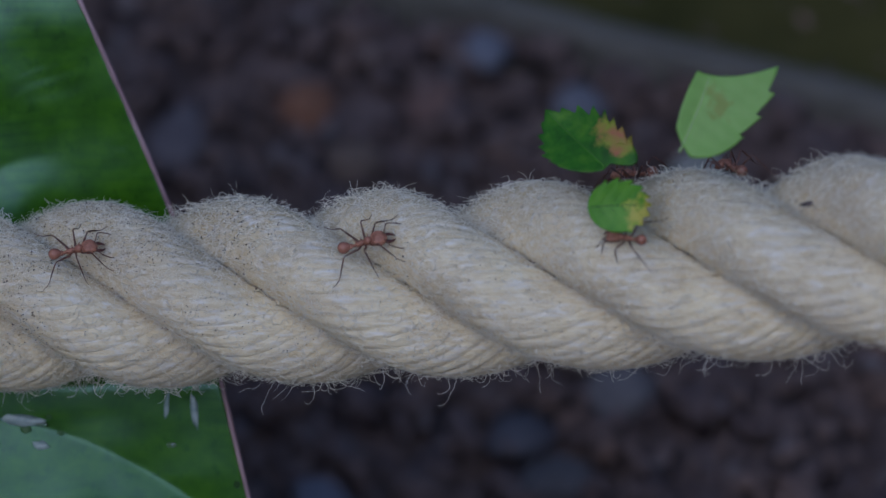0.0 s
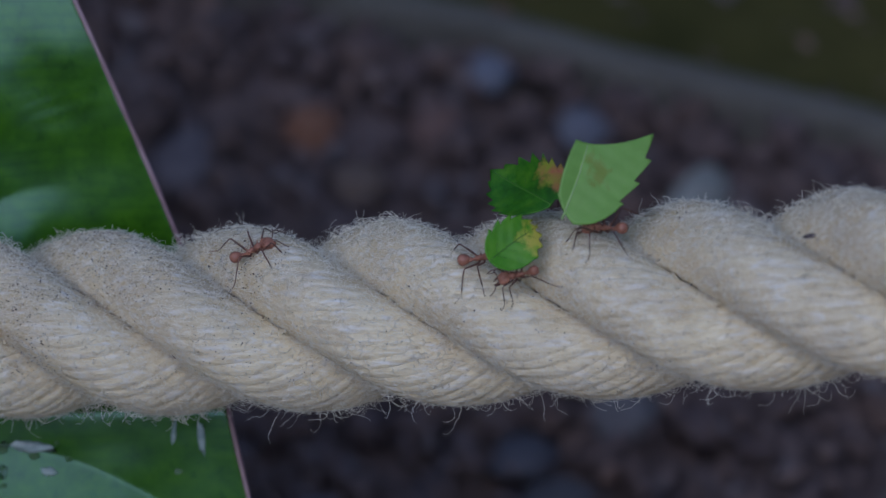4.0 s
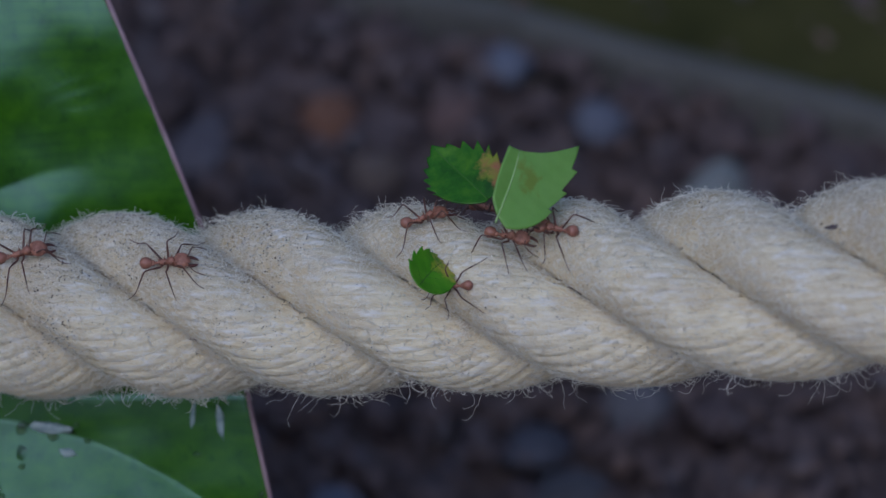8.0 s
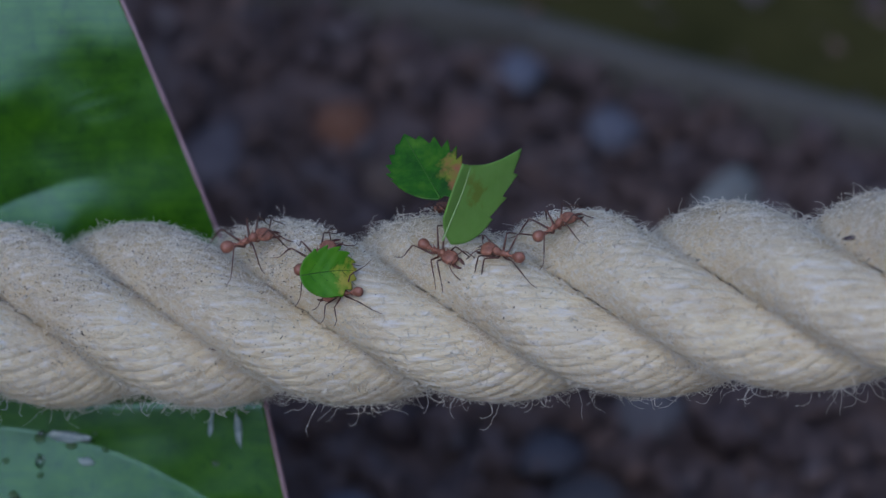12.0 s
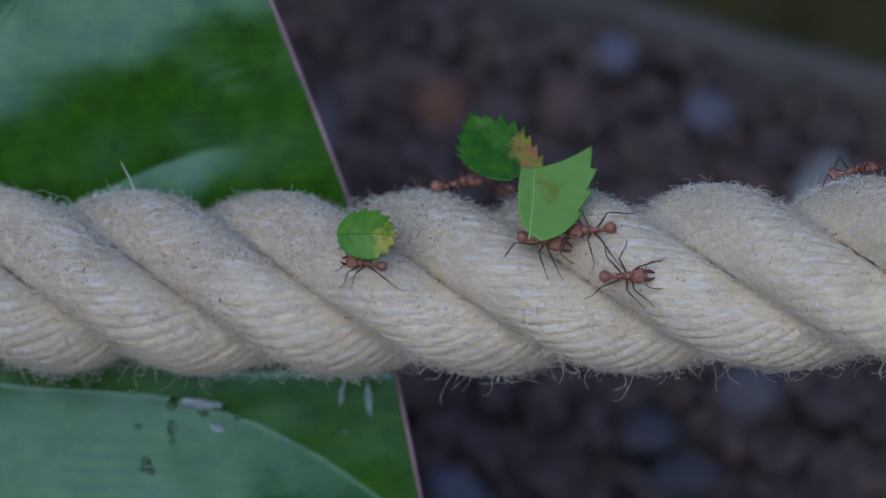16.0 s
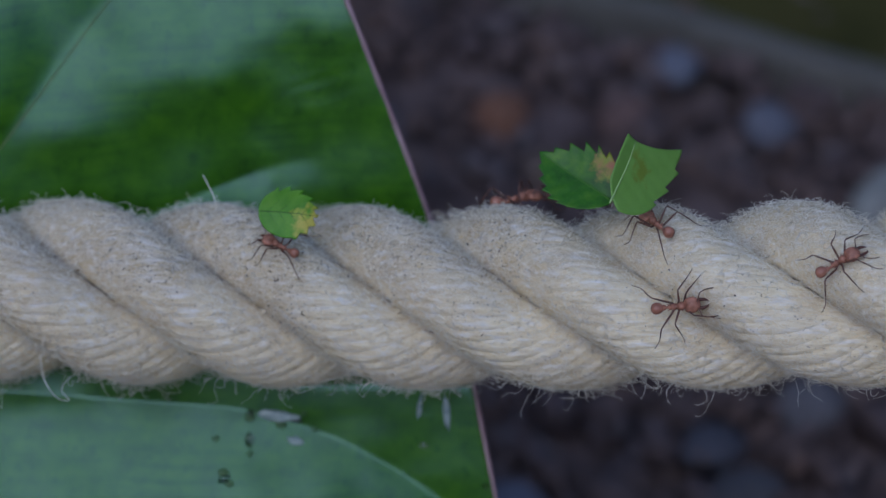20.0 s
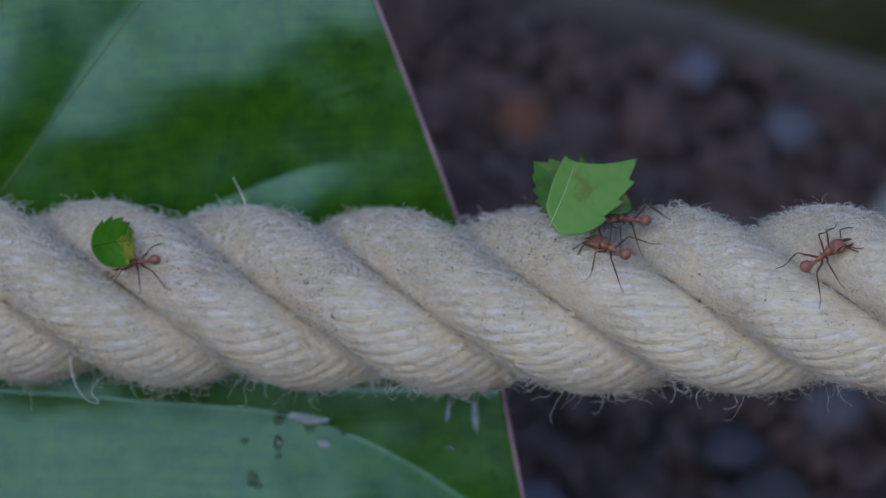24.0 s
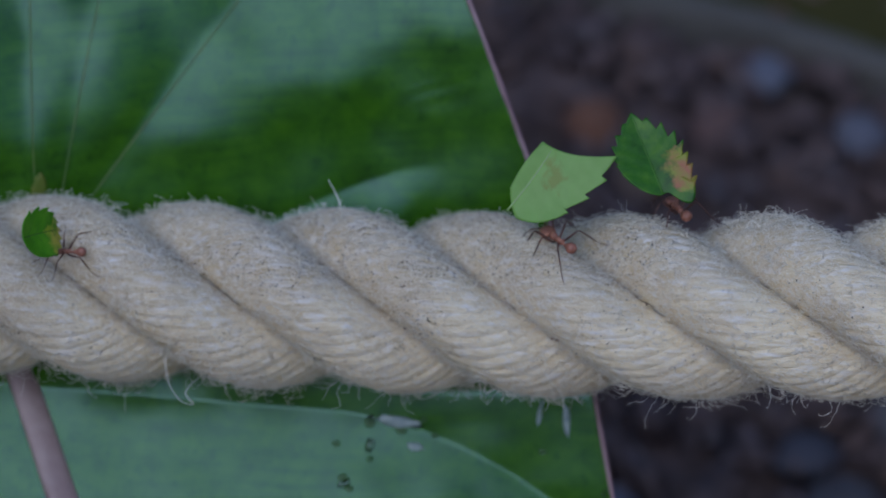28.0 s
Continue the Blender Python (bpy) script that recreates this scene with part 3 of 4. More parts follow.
# unseen ring, added to block low sky and darken the leaf's reflections
def shade_ring():
    bm = bmesh.new()
    n, h = 180, 16
    rows = []
    for k in range(h):
        rows.append([])
        for i in range(n):
            ang = 2 * math.pi * i / n
            r = 1.3 + 0.13 * noise.noise(Vector((math.cos(ang) * 6, math.sin(ang) * 6, k * 0.9))) + 0.05 * noise.noise(Vector((math.cos(ang) * 20, math.sin(ang) * 20, k * 2.1)))
            z = -0.01 + 0.98 * k / (h - 1) + (0.1 * noise.noise(Vector((math.cos(ang) * 5, math.sin(ang) * 5, 7))) if k == h - 1 else 0)
            rows[-1].append(bm.verts.new((r * math.cos(ang), r * math.sin(ang), z)))
    for p, q in zip(rows, rows[1:]):
        for i in range(n):
            bm.faces.new((p[i], q[i], q[(i + 1) % n], p[(i + 1) % n]))
    tagged(part("backdrop", bm, SHADE_RING), "unseen dark green ring added to cut off the low sky", "backdrop", kind="structure")


rope_thing = rope()
fuzz(rope_thing)
soil_specks()
scrap("small reddish brown dry scrap caught in the rope", -0.0318, -36, 0.0008, -10, HUSK)
scrap("dark dry scrap caught in a rope strand", 0.0523, 52, 0.0012, 15, GRIT)
leaf_thing = broad_leaf()
thread("long pale curled thread hanging from the rope", [place(-0.0855, -0.0095, 0.001), place(-0.0848, -0.0128, 0.0), place(-0.0832, -0.0152, 0.001), place(-0.0815, -0.0156, 0.002), place(-0.0826, -0.0143, 0.002), place(-0.0818, -0.0128, 0.002), place(-0.0800, -0.0115, 0.002)], 0.00007)
thread("stiff pale thread standing on the rope", [place(-0.0621, 0.0105, 0.003), place(-0.0628, 0.0128, 0.003), place(-0.0642, 0.0153, 0.004)], 0.0001)
for a, b, long, wide, turn, seed in ((-0.0540, -0.0178, 0.0030, 0.0008, -6, 1), (-0.0514, -0.0181, 0.0010, 0.0005, -14, 2), (-0.0514, -0.0212, 0.0012, 0.0005, -4, 3), (-0.0577, -0.0212, 0.0006, 0.0009, 0, 4), (-0.0611, -0.0266, 0.0008, 0.0005, 20, 5),
                                     (-0.0305, -0.0168, 0.0005, 0.0021, 6, 6), (-0.0342, -0.0160, 0.0003, 0.0016, -8, 7), (-0.0336, -0.0214, 0.0006, 0.0003, 0, 8), (-0.0249, -0.0269, 0.0004, 0.0004, 0, 9), (-0.0575, -0.0175, 0.0007, 0.0005, 0, 10)):
    water_drop("flattened whitish water drop clinging to the leaf" if max(long, wide) > 0.0011 else "small clear water drop clinging to the leaf", a, b, long, wide, turn, seed)
for a, b, r, seed in ((-0.0578, -0.0181, 0.0010, 1), (-0.0534, -0.0190, 0.0009, 2), (-0.0503, -0.0174, 0.0007, 3), (-0.0487, -0.0196, 0.0006, 4), (-0.0576, -0.0231, 0.0006, 5), (-0.0624, -0.0211, 0.0007, 6), (-0.0612, -0.0258, 0.0009, 7), (-0.0604, -0.0272, 0.0008, 8)):
    leaf_spot(leaf_thing, a, b, r, seed)
ground()
crumbs()
edging()
shade_ring()
stone("stone", "rounded orange brown stone on soil", -0.021, 0.195, (0.0055, 0.005, 0.004), (0.16, 0.075, 0.045), (0.30, 0.15, 0.095), 1)
stone("stone", "small beige brown stone on soil", -0.012, 0.181, (0.0045, 0.005, 0.0035), (0.11, 0.08, 0.065), (0.19, 0.14, 0.115), 2)
stone("stone", "blue grey stone on soil", 0.029, 0.194, (0.006, 0.005, 0.004), (0.105, 0.107, 0.132), (0.18, 0.184, 0.22), 3)
stone("stone", "large pale grey stone on soil", 0.049, 0.174, (0.0046, 0.009, 0.005), (0.24, 0.24, 0.22), (0.34, 0.34, 0.315), 4)
stone("stone", "dark slate grey stone on soil", 0.016, 0.113, (0.006, 0.005, 0.003), (0.062, 0.06, 0.072), (0.10, 0.097, 0.115), 5)
stone("stone", "dull grey brown stone on soil", 0.034, 0.123, (0.006, 0.006, 0.004), (0.10, 0.093, 0.10), (0.165, 0.153, 0.16), 6)
stone("stone", "rust brown bark chip on soil", 0.015, 0.223, (0.008, 0.004, 0.003), (0.15, 0.07, 0.05), (0.26, 0.12, 0.08), 7)
stone("stone", "blue grey pebble on soil", 0.012, 0.211, (0.005, 0.004, 0.003), (0.11, 0.118, 0.155), (0.185, 0.195, 0.24), 8)
stone("stone", "dusky violet grey pebble on soil", -0.045, 0.188, (0.006, 0.009, 0.003), (0.09, 0.076, 0.085), (0.15, 0.13, 0.14), 9)
stone("stone", "slate grey pebble on soil", 0.022, 0.103, (0.006, 0.005, 0.003), (0.064, 0.06, 0.066), (0.105, 0.10, 0.11), 10)
stone("stone", "brown bark chip on soil", 0.002, 0.197, (0.006, 0.004, 0.003), (0.13, 0.08, 0.07), (0.21, 0.13, 0.11), 11)
stone("stone", "dark grey pebble on soil", -0.017, 0.098, (0.007, 0.005, 0.003), (0.11, 0.11, 0.14), (0.19, 0.19, 0.23), 13)


# ---- ants ----
MM = 0.001


def ant():
    thing = tagged(new("leafcutter_ant"), "reddish brown leafcutter ant walking on the rope", "ant", "ants on the rope")

    def heart(p):
        lobe = 0.34 * max(0.0, -p.x) * min(1.0, abs(p.y) * 2.0)
        return Vector((p.x - lobe, p.y * (1 + 0.16 * max(0, -p.x) - 0.14 * max(0, p.x)), p.z * (1 - 0.2 * max(0, p.x))))

    bm = bmesh.new()
    ball(bm, (0, 0, 0), (0.98 * MM, 1.06 * MM, 0.7 * MM), heart, 20, 14)
    head = part("head", bm, BODY, thing)
    head.matrix_basis = pose(2.15 * MM, 0, 1.4 * MM, 0, 16, 0)
    for side in (1, -1):
        bm = bmesh.new()
        tube(bm, [Vector(q) * MM for q in ((0.65, 0.5 * side, -0.1), (1.1, 0.56 * side, -0.18), (1.5, 0.5 * side, -0.24), (1.85, 0.38 * side, -0.27), (2.05, 0.2 * side, -0.28))], [v * MM for v in (0.22, 0.24, 0.2, 0.13, 0.03)], 7, 0.55)
        part("mandible", bm, JAW, head, "dark brown mandible")
        bm = bmesh.new()
        ball(bm, (0.3 * MM, 0.84 * MM * side, 0.16 * MM), (0.14 * MM, 0.11 * MM, 0.14 * MM), None, 8, 6)
        part("eye", bm, JAW, head, "small dark eye")
        bm = bmesh.new()
        tube(bm, [Vector(q) * MM for q in ((0.5, 0.25 * side, 0.3), (0.75, 0.8 * side, 0.75), (0.95, 1.35 * side, 0.95), (1.02, 1.5 * side, 0.93), (1.6, 1.75 * side, 0.55), (2.4, 1.85 * side, 0.1), (3.0, 1.8 * side, -0.2))], [0.06 * MM, 0.075 * MM, 0.08 * MM, 0.07 * MM, 0.07 * MM, 0.08 * MM, 0.05 * MM], 6)
        part("antenna", bm, LIMB, head, "dark elbowed antenna")
        bm = bmesh.new()
        tube(bm, [Vector(q) * MM for q in ((-0.8, 0.55 * side, 0.35), (-1.05, 0.64 * side, 0.62))], [0.12 * MM, 0.015 * MM], 5)
        part("spine", bm, BODY, head)
    # three humps of the thorax with a narrow neck and waist
    bm = bmesh.new()
    tube(bm, [Vector(q) * MM for q in ((1.3, 0, 1.32), (1.1, 0, 1.38), (0.85, 0, 1.46), (0.6, 0, 1.52), (0.32, 0, 1.44), (0.15, 0, 1.34), (-0.05, 0, 1.32), (-0.3, 0, 1.38), (-0.5, 0, 1.32), (-0.68, 0, 1.28), (-0.9, 0, 1.24), (-1.1, 0, 1.12), (-1.2, 0, 1.06))], [v * MM for v in (0.2, 0.36, 0.56, 0.6, 0.5, 0.36, 0.38, 0.44, 0.38, 0.34, 0.4, 0.3, 0.14)], 14)
    thorax = part("thorax", bm, BODY, thing)
    for x, y, z, lean in ((0.7, 0.42, 1.8, 0.2), (-0.25, 0.3, 1.62, 0.02), (-0.9, 0.22, 1.5, -0.34)):
        for side in (1, -1):
            bm = bmesh.new()
            tube(bm, [Vector((x, y * side, z)) * MM, Vector((x + lean, (y + 0.24) * side, z + 0.4)) * MM], [0.12 * MM, 0.012 * MM], 5)
            part("spine", bm, BODY, thorax)
    bm = bmesh.new()
    ball(bm, (-1.38 * MM, 0, 1.18 * MM), (0.25 * MM, 0.2 * MM, 0.28 * MM), None, 12, 8)
    part("petiole", bm, BODY, thing)
    bm = bmesh.new()
    ball(bm, (-1.8 * MM, 0, 1.24 * MM), (0.3 * MM, 0.4 * MM, 0.3 * MM), None, 12, 8)
    part("postpetiole", bm, BODY, thing)
    bm = bmesh.new()
    ball(bm, (-2.68 * MM, 0, 1.36 * MM), (0.88 * MM, 0.78 * MM, 0.76 * MM), lambda p: Vector((p.x, p.y * (1 - 0.14 * p.x), p.z * (1 - 0.12 * p.x))), 20, 14)
    part("gaster", bm, GASTER, thing)
    # hip, bearing and reach of front, middle and hind legs
    for x, bearing, reach in ((0.75, 42, 0.95), (0.1, 84, 0.95), (-0.55, 136, 1.22)):
        for side in (1, -1):
            way = Vector((math.cos(radians(bearing)), math.sin(radians(bearing)) * side, 0))
            up = Vector((0, 0, 1))

            def at(out, high, along=0.0):
                return (way * out * reach + up * high + Vector((along, 0, 0))) * MM

            back = -0.25 if bearing > 90 else 0.2
            bm = bmesh.new()
            tube(bm, [at(-0.1, 0.05), at(0.35, -0.08), at(1.2, 0.8), at(2.05, 1.65)], [0.17 * MM, 0.15 * MM, 0.14 * MM, 0.085 * MM], 7)
            leg = part("leg", bm, LIMB, thing, "thin dark leg")
            bm = bmesh.new()
            tube(bm, [at(2.02, 1.66), at(2.28, 1.5, 0.3 * back), at(3.0, 0.3, 0.7 * back), at(3.55, -0.75, back)], [0.08 * MM, 0.1 * MM, 0.1 * MM, 0.06 * MM], 6)
            part("tibia", bm, LIMB, leg)
            bm = bmesh.new()
            tube(bm, [at(3.52, -0.72, back), at(3.95, -1.3, 1.3 * back), at(4.4, -1.5, 2.0 * back), at(4.75, -1.52, 2.6 * back)], [0.06 * MM, 0.055 * MM, 0.05 * MM, 0.035 * MM], 5)
            part("tarsus", bm, LIMB, leg)
            leg.matrix_basis = pose(x * MM, 0.3 * MM * side, 1.12 * MM)
    return thing


# ---- leaf cuttings ----
def spotted(name, deep, mid, pale, spot, where, reach, second=None, squash=(1, 1, 1), rough=0.42):
    """Leaf green with one discoloured patch round a place in the cutting."""
    m, n, l, p = material(name, rough, 0.42)
    f = noisy(n, l, coords(n, l), 330, 5.0)
    base = ramp(n, l, f, [(0.3, deep), (0.52, mid), (0.78, pale)])
    mp = n.new("ShaderNodeMapping")
    mp.inputs["Location"].default_value = [-w * q for w, q in zip(where, squash)]
    mp.inputs["Scale"].default_value = squash
    co, d, w = n.new("ShaderNodeTexCoord"), n.new("ShaderNodeVectorMath"), n.new("ShaderNodeMath")
    d.operation, w.operation = "LENGTH", "MULTIPLY_ADD"
    l.new(co.outputs["Object"], mp.inputs["Vector"])
    l.new(mp.outputs["Vector"], d.inputs[0])
    l.new(noisy(n, l, coords(n, l), 560, 4.0), w.inputs[0])
    w.inputs[1].default_value = 0.0055
    l.new(d.outputs["Value"], w.inputs[2])
    k = n.new("ShaderNodeMapRange")
    k.inputs["From Min"].default_value, k.inputs["From Max"].default_value = reach + 0.0032, reach + 0.0022
    l.new(w.outputs["Value"], k.inputs["Value"])
    tint = ramp(n, l, noisy(n, l, coords(n, l), 420, 3.0), [(0.36, spot), (0.6, second or spot)])
    base = blend(n, l, k.outputs["Result"], base, tint)
    l.new(base, p.inputs["Base Color"])
    relief(n, l, p, noisy(n, l, coords(n, l), 900, 4.0), 0.3, 0.00015)
    t, mx = n.new("ShaderNodeBsdfTranslucent"), n.new("ShaderNodeMixShader")
    l.new(blend(n, l, 1.0, base, (1.2, 1.5, 0.5), "MULTIPLY"), t.inputs["Color"])
    mx.inputs["Fac"].default_value = 0.34
    l.new(p.outputs["BSDF"], mx.inputs[1])
    l.new(t.outputs["BSDF"], mx.inputs[2])
    l.new(mx.outputs["Shader"], n["Material Output"].inputs["Surface"])
    return m


def cutting_blade(outline, cup, mat, thing, heart=(0, 0)):
    """A thin sheet within an outline, gently cupped; a fan of rings."""
    bm = bmesh.new()
    rings = []
    hx, hy = heart
    mid = bm.verts.new((hx, hy, cup(hx, hy)))
    n = len(outline)
    even = list(outline)
    for _ in range(3):
        even = [(sum(even[(i + d) % n][0] for d in range(-6, 7)) / 13, sum(even[(i + d) % n][1] for d in range(-6, 7)) / 13) for i in range(n)]
    # the teeth fade out towards the middle
    for k in range(1, 17):
        t = (k / 16) ** 0.8
        w = t ** 6
        ring = [(hx + ((x * w + u * (1 - w)) - hx) * t, hy + ((y * w + v * (1 - w)) - hy) * t) for (x, y), (u, v) in zip(outline, even)]
        rings.append([bm.verts.new((x, y, cup(x, y))) for x, y in ring])
    for i in range(n):
        bm.faces.new((mid, rings[0][i], rings[0][(i + 1) % n]))
    for r, q in zip(rings, rings[1:]):
        for i in range(n):
            bm.faces.new((r[i], q[i], q[(i + 1) % n], r[(i + 1) % n]))
    bmesh.ops.recalc_face_normals(bm, faces=bm.faces)
    blade = part("blade", bm, mat, thing)
    sheet = blade.modifiers.new("thickness", "SOLIDIFY")
    sheet.thickness, sheet.offset = 0.00016, 0
    return blade


def vein(name, line, cup, r, mat, thing):
    bm = bmesh.new()
    pts = [(x, y, cup(x, y) + 0.00006) for x, y in line]
    tube(bm, pts, [r * (1 - 0.6 * i / (len(pts) - 1)) for i in range(len(pts))], 5)
    part(name, bm, mat, thing)


def tooth(f):
    """One tooth of a leaf edge, seen from the tip: a sharp rise, then a slow fall."""
    f %= 1.0
    return f / 0.1 if f < 0.1 else ((1 - f) / 0.9) ** 1.25


VEIN_DARK = plain("leaf vein", (0.045, 0.16, 0.011), (0.068, 0.195, 0.018), 300, 0.5, 0.3)
VEIN_SOFT = plain("soft vein", (0.28, 0.46, 0.14), (0.36, 0.50, 0.19), 300, 0.5)
TOOTHED = spotted("toothed cutting", (0.014, 0.082, 0.003), (0.045, 0.185, 0.006), (0.13, 0.31, 0.012), (0.30, 0.34, 0.03), (-0.0034, -0.0042, 0), 0.0024, (0.46, 0.17, 0.085), (0.72, 1, 1), 0.4)
PALE = spotted("pale cutting", (0.225, 0.43, 0.085), (0.25, 0.46, 0.098), (0.275, 0.49, 0.115), (0.24, 0.33, 0.05), (-0.0012, 0.0008, 0), 0.0012, None, (1, 0.7, 1), 0.36)
YELLOW = spotted("yellow cutting", (0.065, 0.26, 0.006), (0.11, 0.34, 0.01), (0.17, 0.41, 0.018), (0.40, 0.48, 0.025), (0.0028, -0.0012, 0), 0.0022, (0.56, 0.50, 0.08))


def toothed_cutting():
    thing = tagged(new("leaf_cutting"), "dark green saw-toothed leaf tip with an orange and pink blotch", "leaf", "leaf cuttings")
    run = []
    # the half with long forward teeth, from the tip to the corner of the cut
    for i in range(141):
        s = 11.2 * i / 140
        w = 5.1 * math.sin(0.5 * math.pi * min(1.0, s / 7.0)) ** 1.15
        k = tooth(s / 1.6 + 0.1)
        size = 1.25 * min(1, 0.1 + s / 5)
        run.append((s - 0.75 * k * min(1, s / 3), -max(0.0, w + size * (k - 0.42))))
    # the bite that severed it
    for i in range(1, 40):
        k = i / 40
        run.append((11.2 + 2.5 * math.sin(math.pi * min(1.0, k * 1.15)) * (1 - 0.25 * k), -5.0 * (1 - k ** 1.3)))
    # the half with small teeth, from the midrib's foot back to the tip
    for i in range(141):
        s = 11.3 * (1 - i / 140)
        if s < 5.5:
            w = 4.45 * math.sin(0.5 * math.pi * s / 5.5) ** 1.05
        else:
            w = 4.45 * max(0.0, 1 - ((s - 5.5) / 5.9) ** 2) ** 0.68
        k = tooth(s / 1.2 + 0.1)
        size = 0.7 * min(1, s / 2.5) if s < 6 else 0.18
        run.append((s - 0.35 * k * min(1, s / 2) * (1 if s < 6 else 0.4), max(0.0, w + size * (k - 0.3))))
    outline = [((6.5 - 1.08 * s) * MM, y * (0.9 if y < 0 else 0.97) * MM) for s, y in run]

    def cup(x, y):
        ridge = math.sin(math.pi * (x - 0.75 * abs(y)) / 0.0019)
        quilt = 0.00003 * ridge * ridge * min(1.0, abs(y) / 0.001)
        return 0.17 * math.sqrt(y * y + 1.6e-7) + 5 * x * x + quilt - 0.0003 * math.sin(x * 420 + y * 200)

    cutting_blade(outline, cup, TOOTHED, thing, (-0.0012, -0.0004))
    vein("midrib", [((-5.6 + 11.6 * i / 12) * MM, 0) for i in range(13)], cup, 0.00017, VEIN_DARK, thing)
    for i in range(5):
        for side in (1, -1):
            x = -4.1 + 1.9 * i
            vein("side_vein", [((x + 0.6 * k) * MM, side * 0.78 * k * (1 - 0.03 * k) * MM) for k in range(6 if i < 3 else 4)], cup, 0.000035, VEIN_DARK, thing)
    return thing


def pale_cutting():
    thing = tagged(new("leaf_cutting"), "pale green flat leaf piece with a toothed edge, held upright", "leaf", "leaf cuttings")
    outline = []
    top, tip, foot, heel, west = Vector((-2.75, 5.2)), Vector((7.2, 3.35)), Vector((-0.75, -5.1)), Vector((-6.2, -5.1)), Vector((-7.0, -1.0))
    # the bitten upper side
    for i in range(30):
        k = i / 30
        outline.append(top.lerp(tip, k) - Vector((0, 0.95 * math.sin(math.pi * k ** 0.8))))
    # the leaf's own edge: three hooked teeth that point to its tip
    down, out = (foot - tip).normalized(), Vector((0.726, -0.687))
    reach = (foot - tip).length
    for i in range(90):
        k = i / 90
        hook = tooth(k * 3.45) if k > 1 / 3.45 else 0.0
        bulge = 0.85 * math.sin(math.pi * min(1.0, k * 1.08)) ** 0.8
        outline.append(tip + down * (reach * k - 0.5 * hook) + out * (bulge + 0.85 * (hook - 0.35) * min(1, k * 4)))
    for i in range(24):
        k = i / 24
        outline.append(foot * (1 - k) ** 2 + Vector((-3.6, -6.3)) * 2 * k * (1 - k) + heel * k * k)
    for i in range(14):
        k = i / 14
        outline.append(heel.lerp(west, k) + Vector((-0.25 * math.sin(math.pi * k), 0)))
    for i in range(24):
        k = i / 24
        outline.append(west.lerp(top, k) + Vector((-0.8, 0.6)) * 0.3 * math.sin(math.pi * k))
    outline = [(p.x * MM, p.y * MM) for p in outline]

    def rib(y):
        return -0.0041 + 0.7 * (y - 0.0004)

    def cup(x, y):
        fold = x - rib(y)
        return -4 * x * x + 0.16 * max(0.0, -fold) + 0.04 * max(0.0, fold) + 0.0003 * math.sin(y * 400) - 0.000018 * math.cos((x + 0.8 * y) * 2600)

    cutting_blade(outline, cup, PALE, thing, (-0.0012, -0.0003))
    vein("midrib", [(rib((4.2 - 8.3 * i / 12) * MM) + 0.0002 * math.sin(i / 3.2), (4.2 - 8.3 * i / 12) * MM) for i in range(13)][::-1], cup, 0.00016, VEIN_SOFT, thing)
    return thing


def yellow_cutting():
    thing = tagged(new("leaf_cutting"), "small bright green round leaf piece with yellow toothed edge", "leaf", "leaf cuttings")
    outline = []
    for i in range(160):
        ang = 360 * i / 160
        near = (ang + 180) % 360 - 180
        rx, ry = 3.85 * MM, 3.3 * MM
        k, lean = 1.0, 0.0
        if -75 < near < 120:
            f = tooth(near / 24.0 + 0.2)
            k += 0.2 * (f - 0.5)
            lean = -7 * f if near > 0 else 5 * f
        outline.append((rx * k * math.cos(radians(ang + lean)), ry * k * math.sin(radians(ang + lean))))

    def cup(x, y):
        return 14 * y * y - 6 * x * x + 0.0003 * math.sin(x * 700) + 0.1 * math.sqrt(y * y + 1e-7) + 0.000015 * math.cos((x - 0.7 * abs(y)) * 4000)

    cutting_blade(outline, cup, YELLOW, thing)
    vein("midrib", [((-3.7 + 7.2 * i / 8) * MM, (-0.1 + 0.2 * math.sin(i / 3)) * MM) for i in range(9)], cup, 0.0001, VEIN_DARK, thing)
    for i in range(4):
        for side in (1, -1):
            x = -2.6 + 1.5 * i
            vein("side_vein", [((x + 0.5 * k) * MM, side * 0.6 * k * MM) for k in range(5)], cup, 0.00004, VEIN_DARK, thing)
    return thing


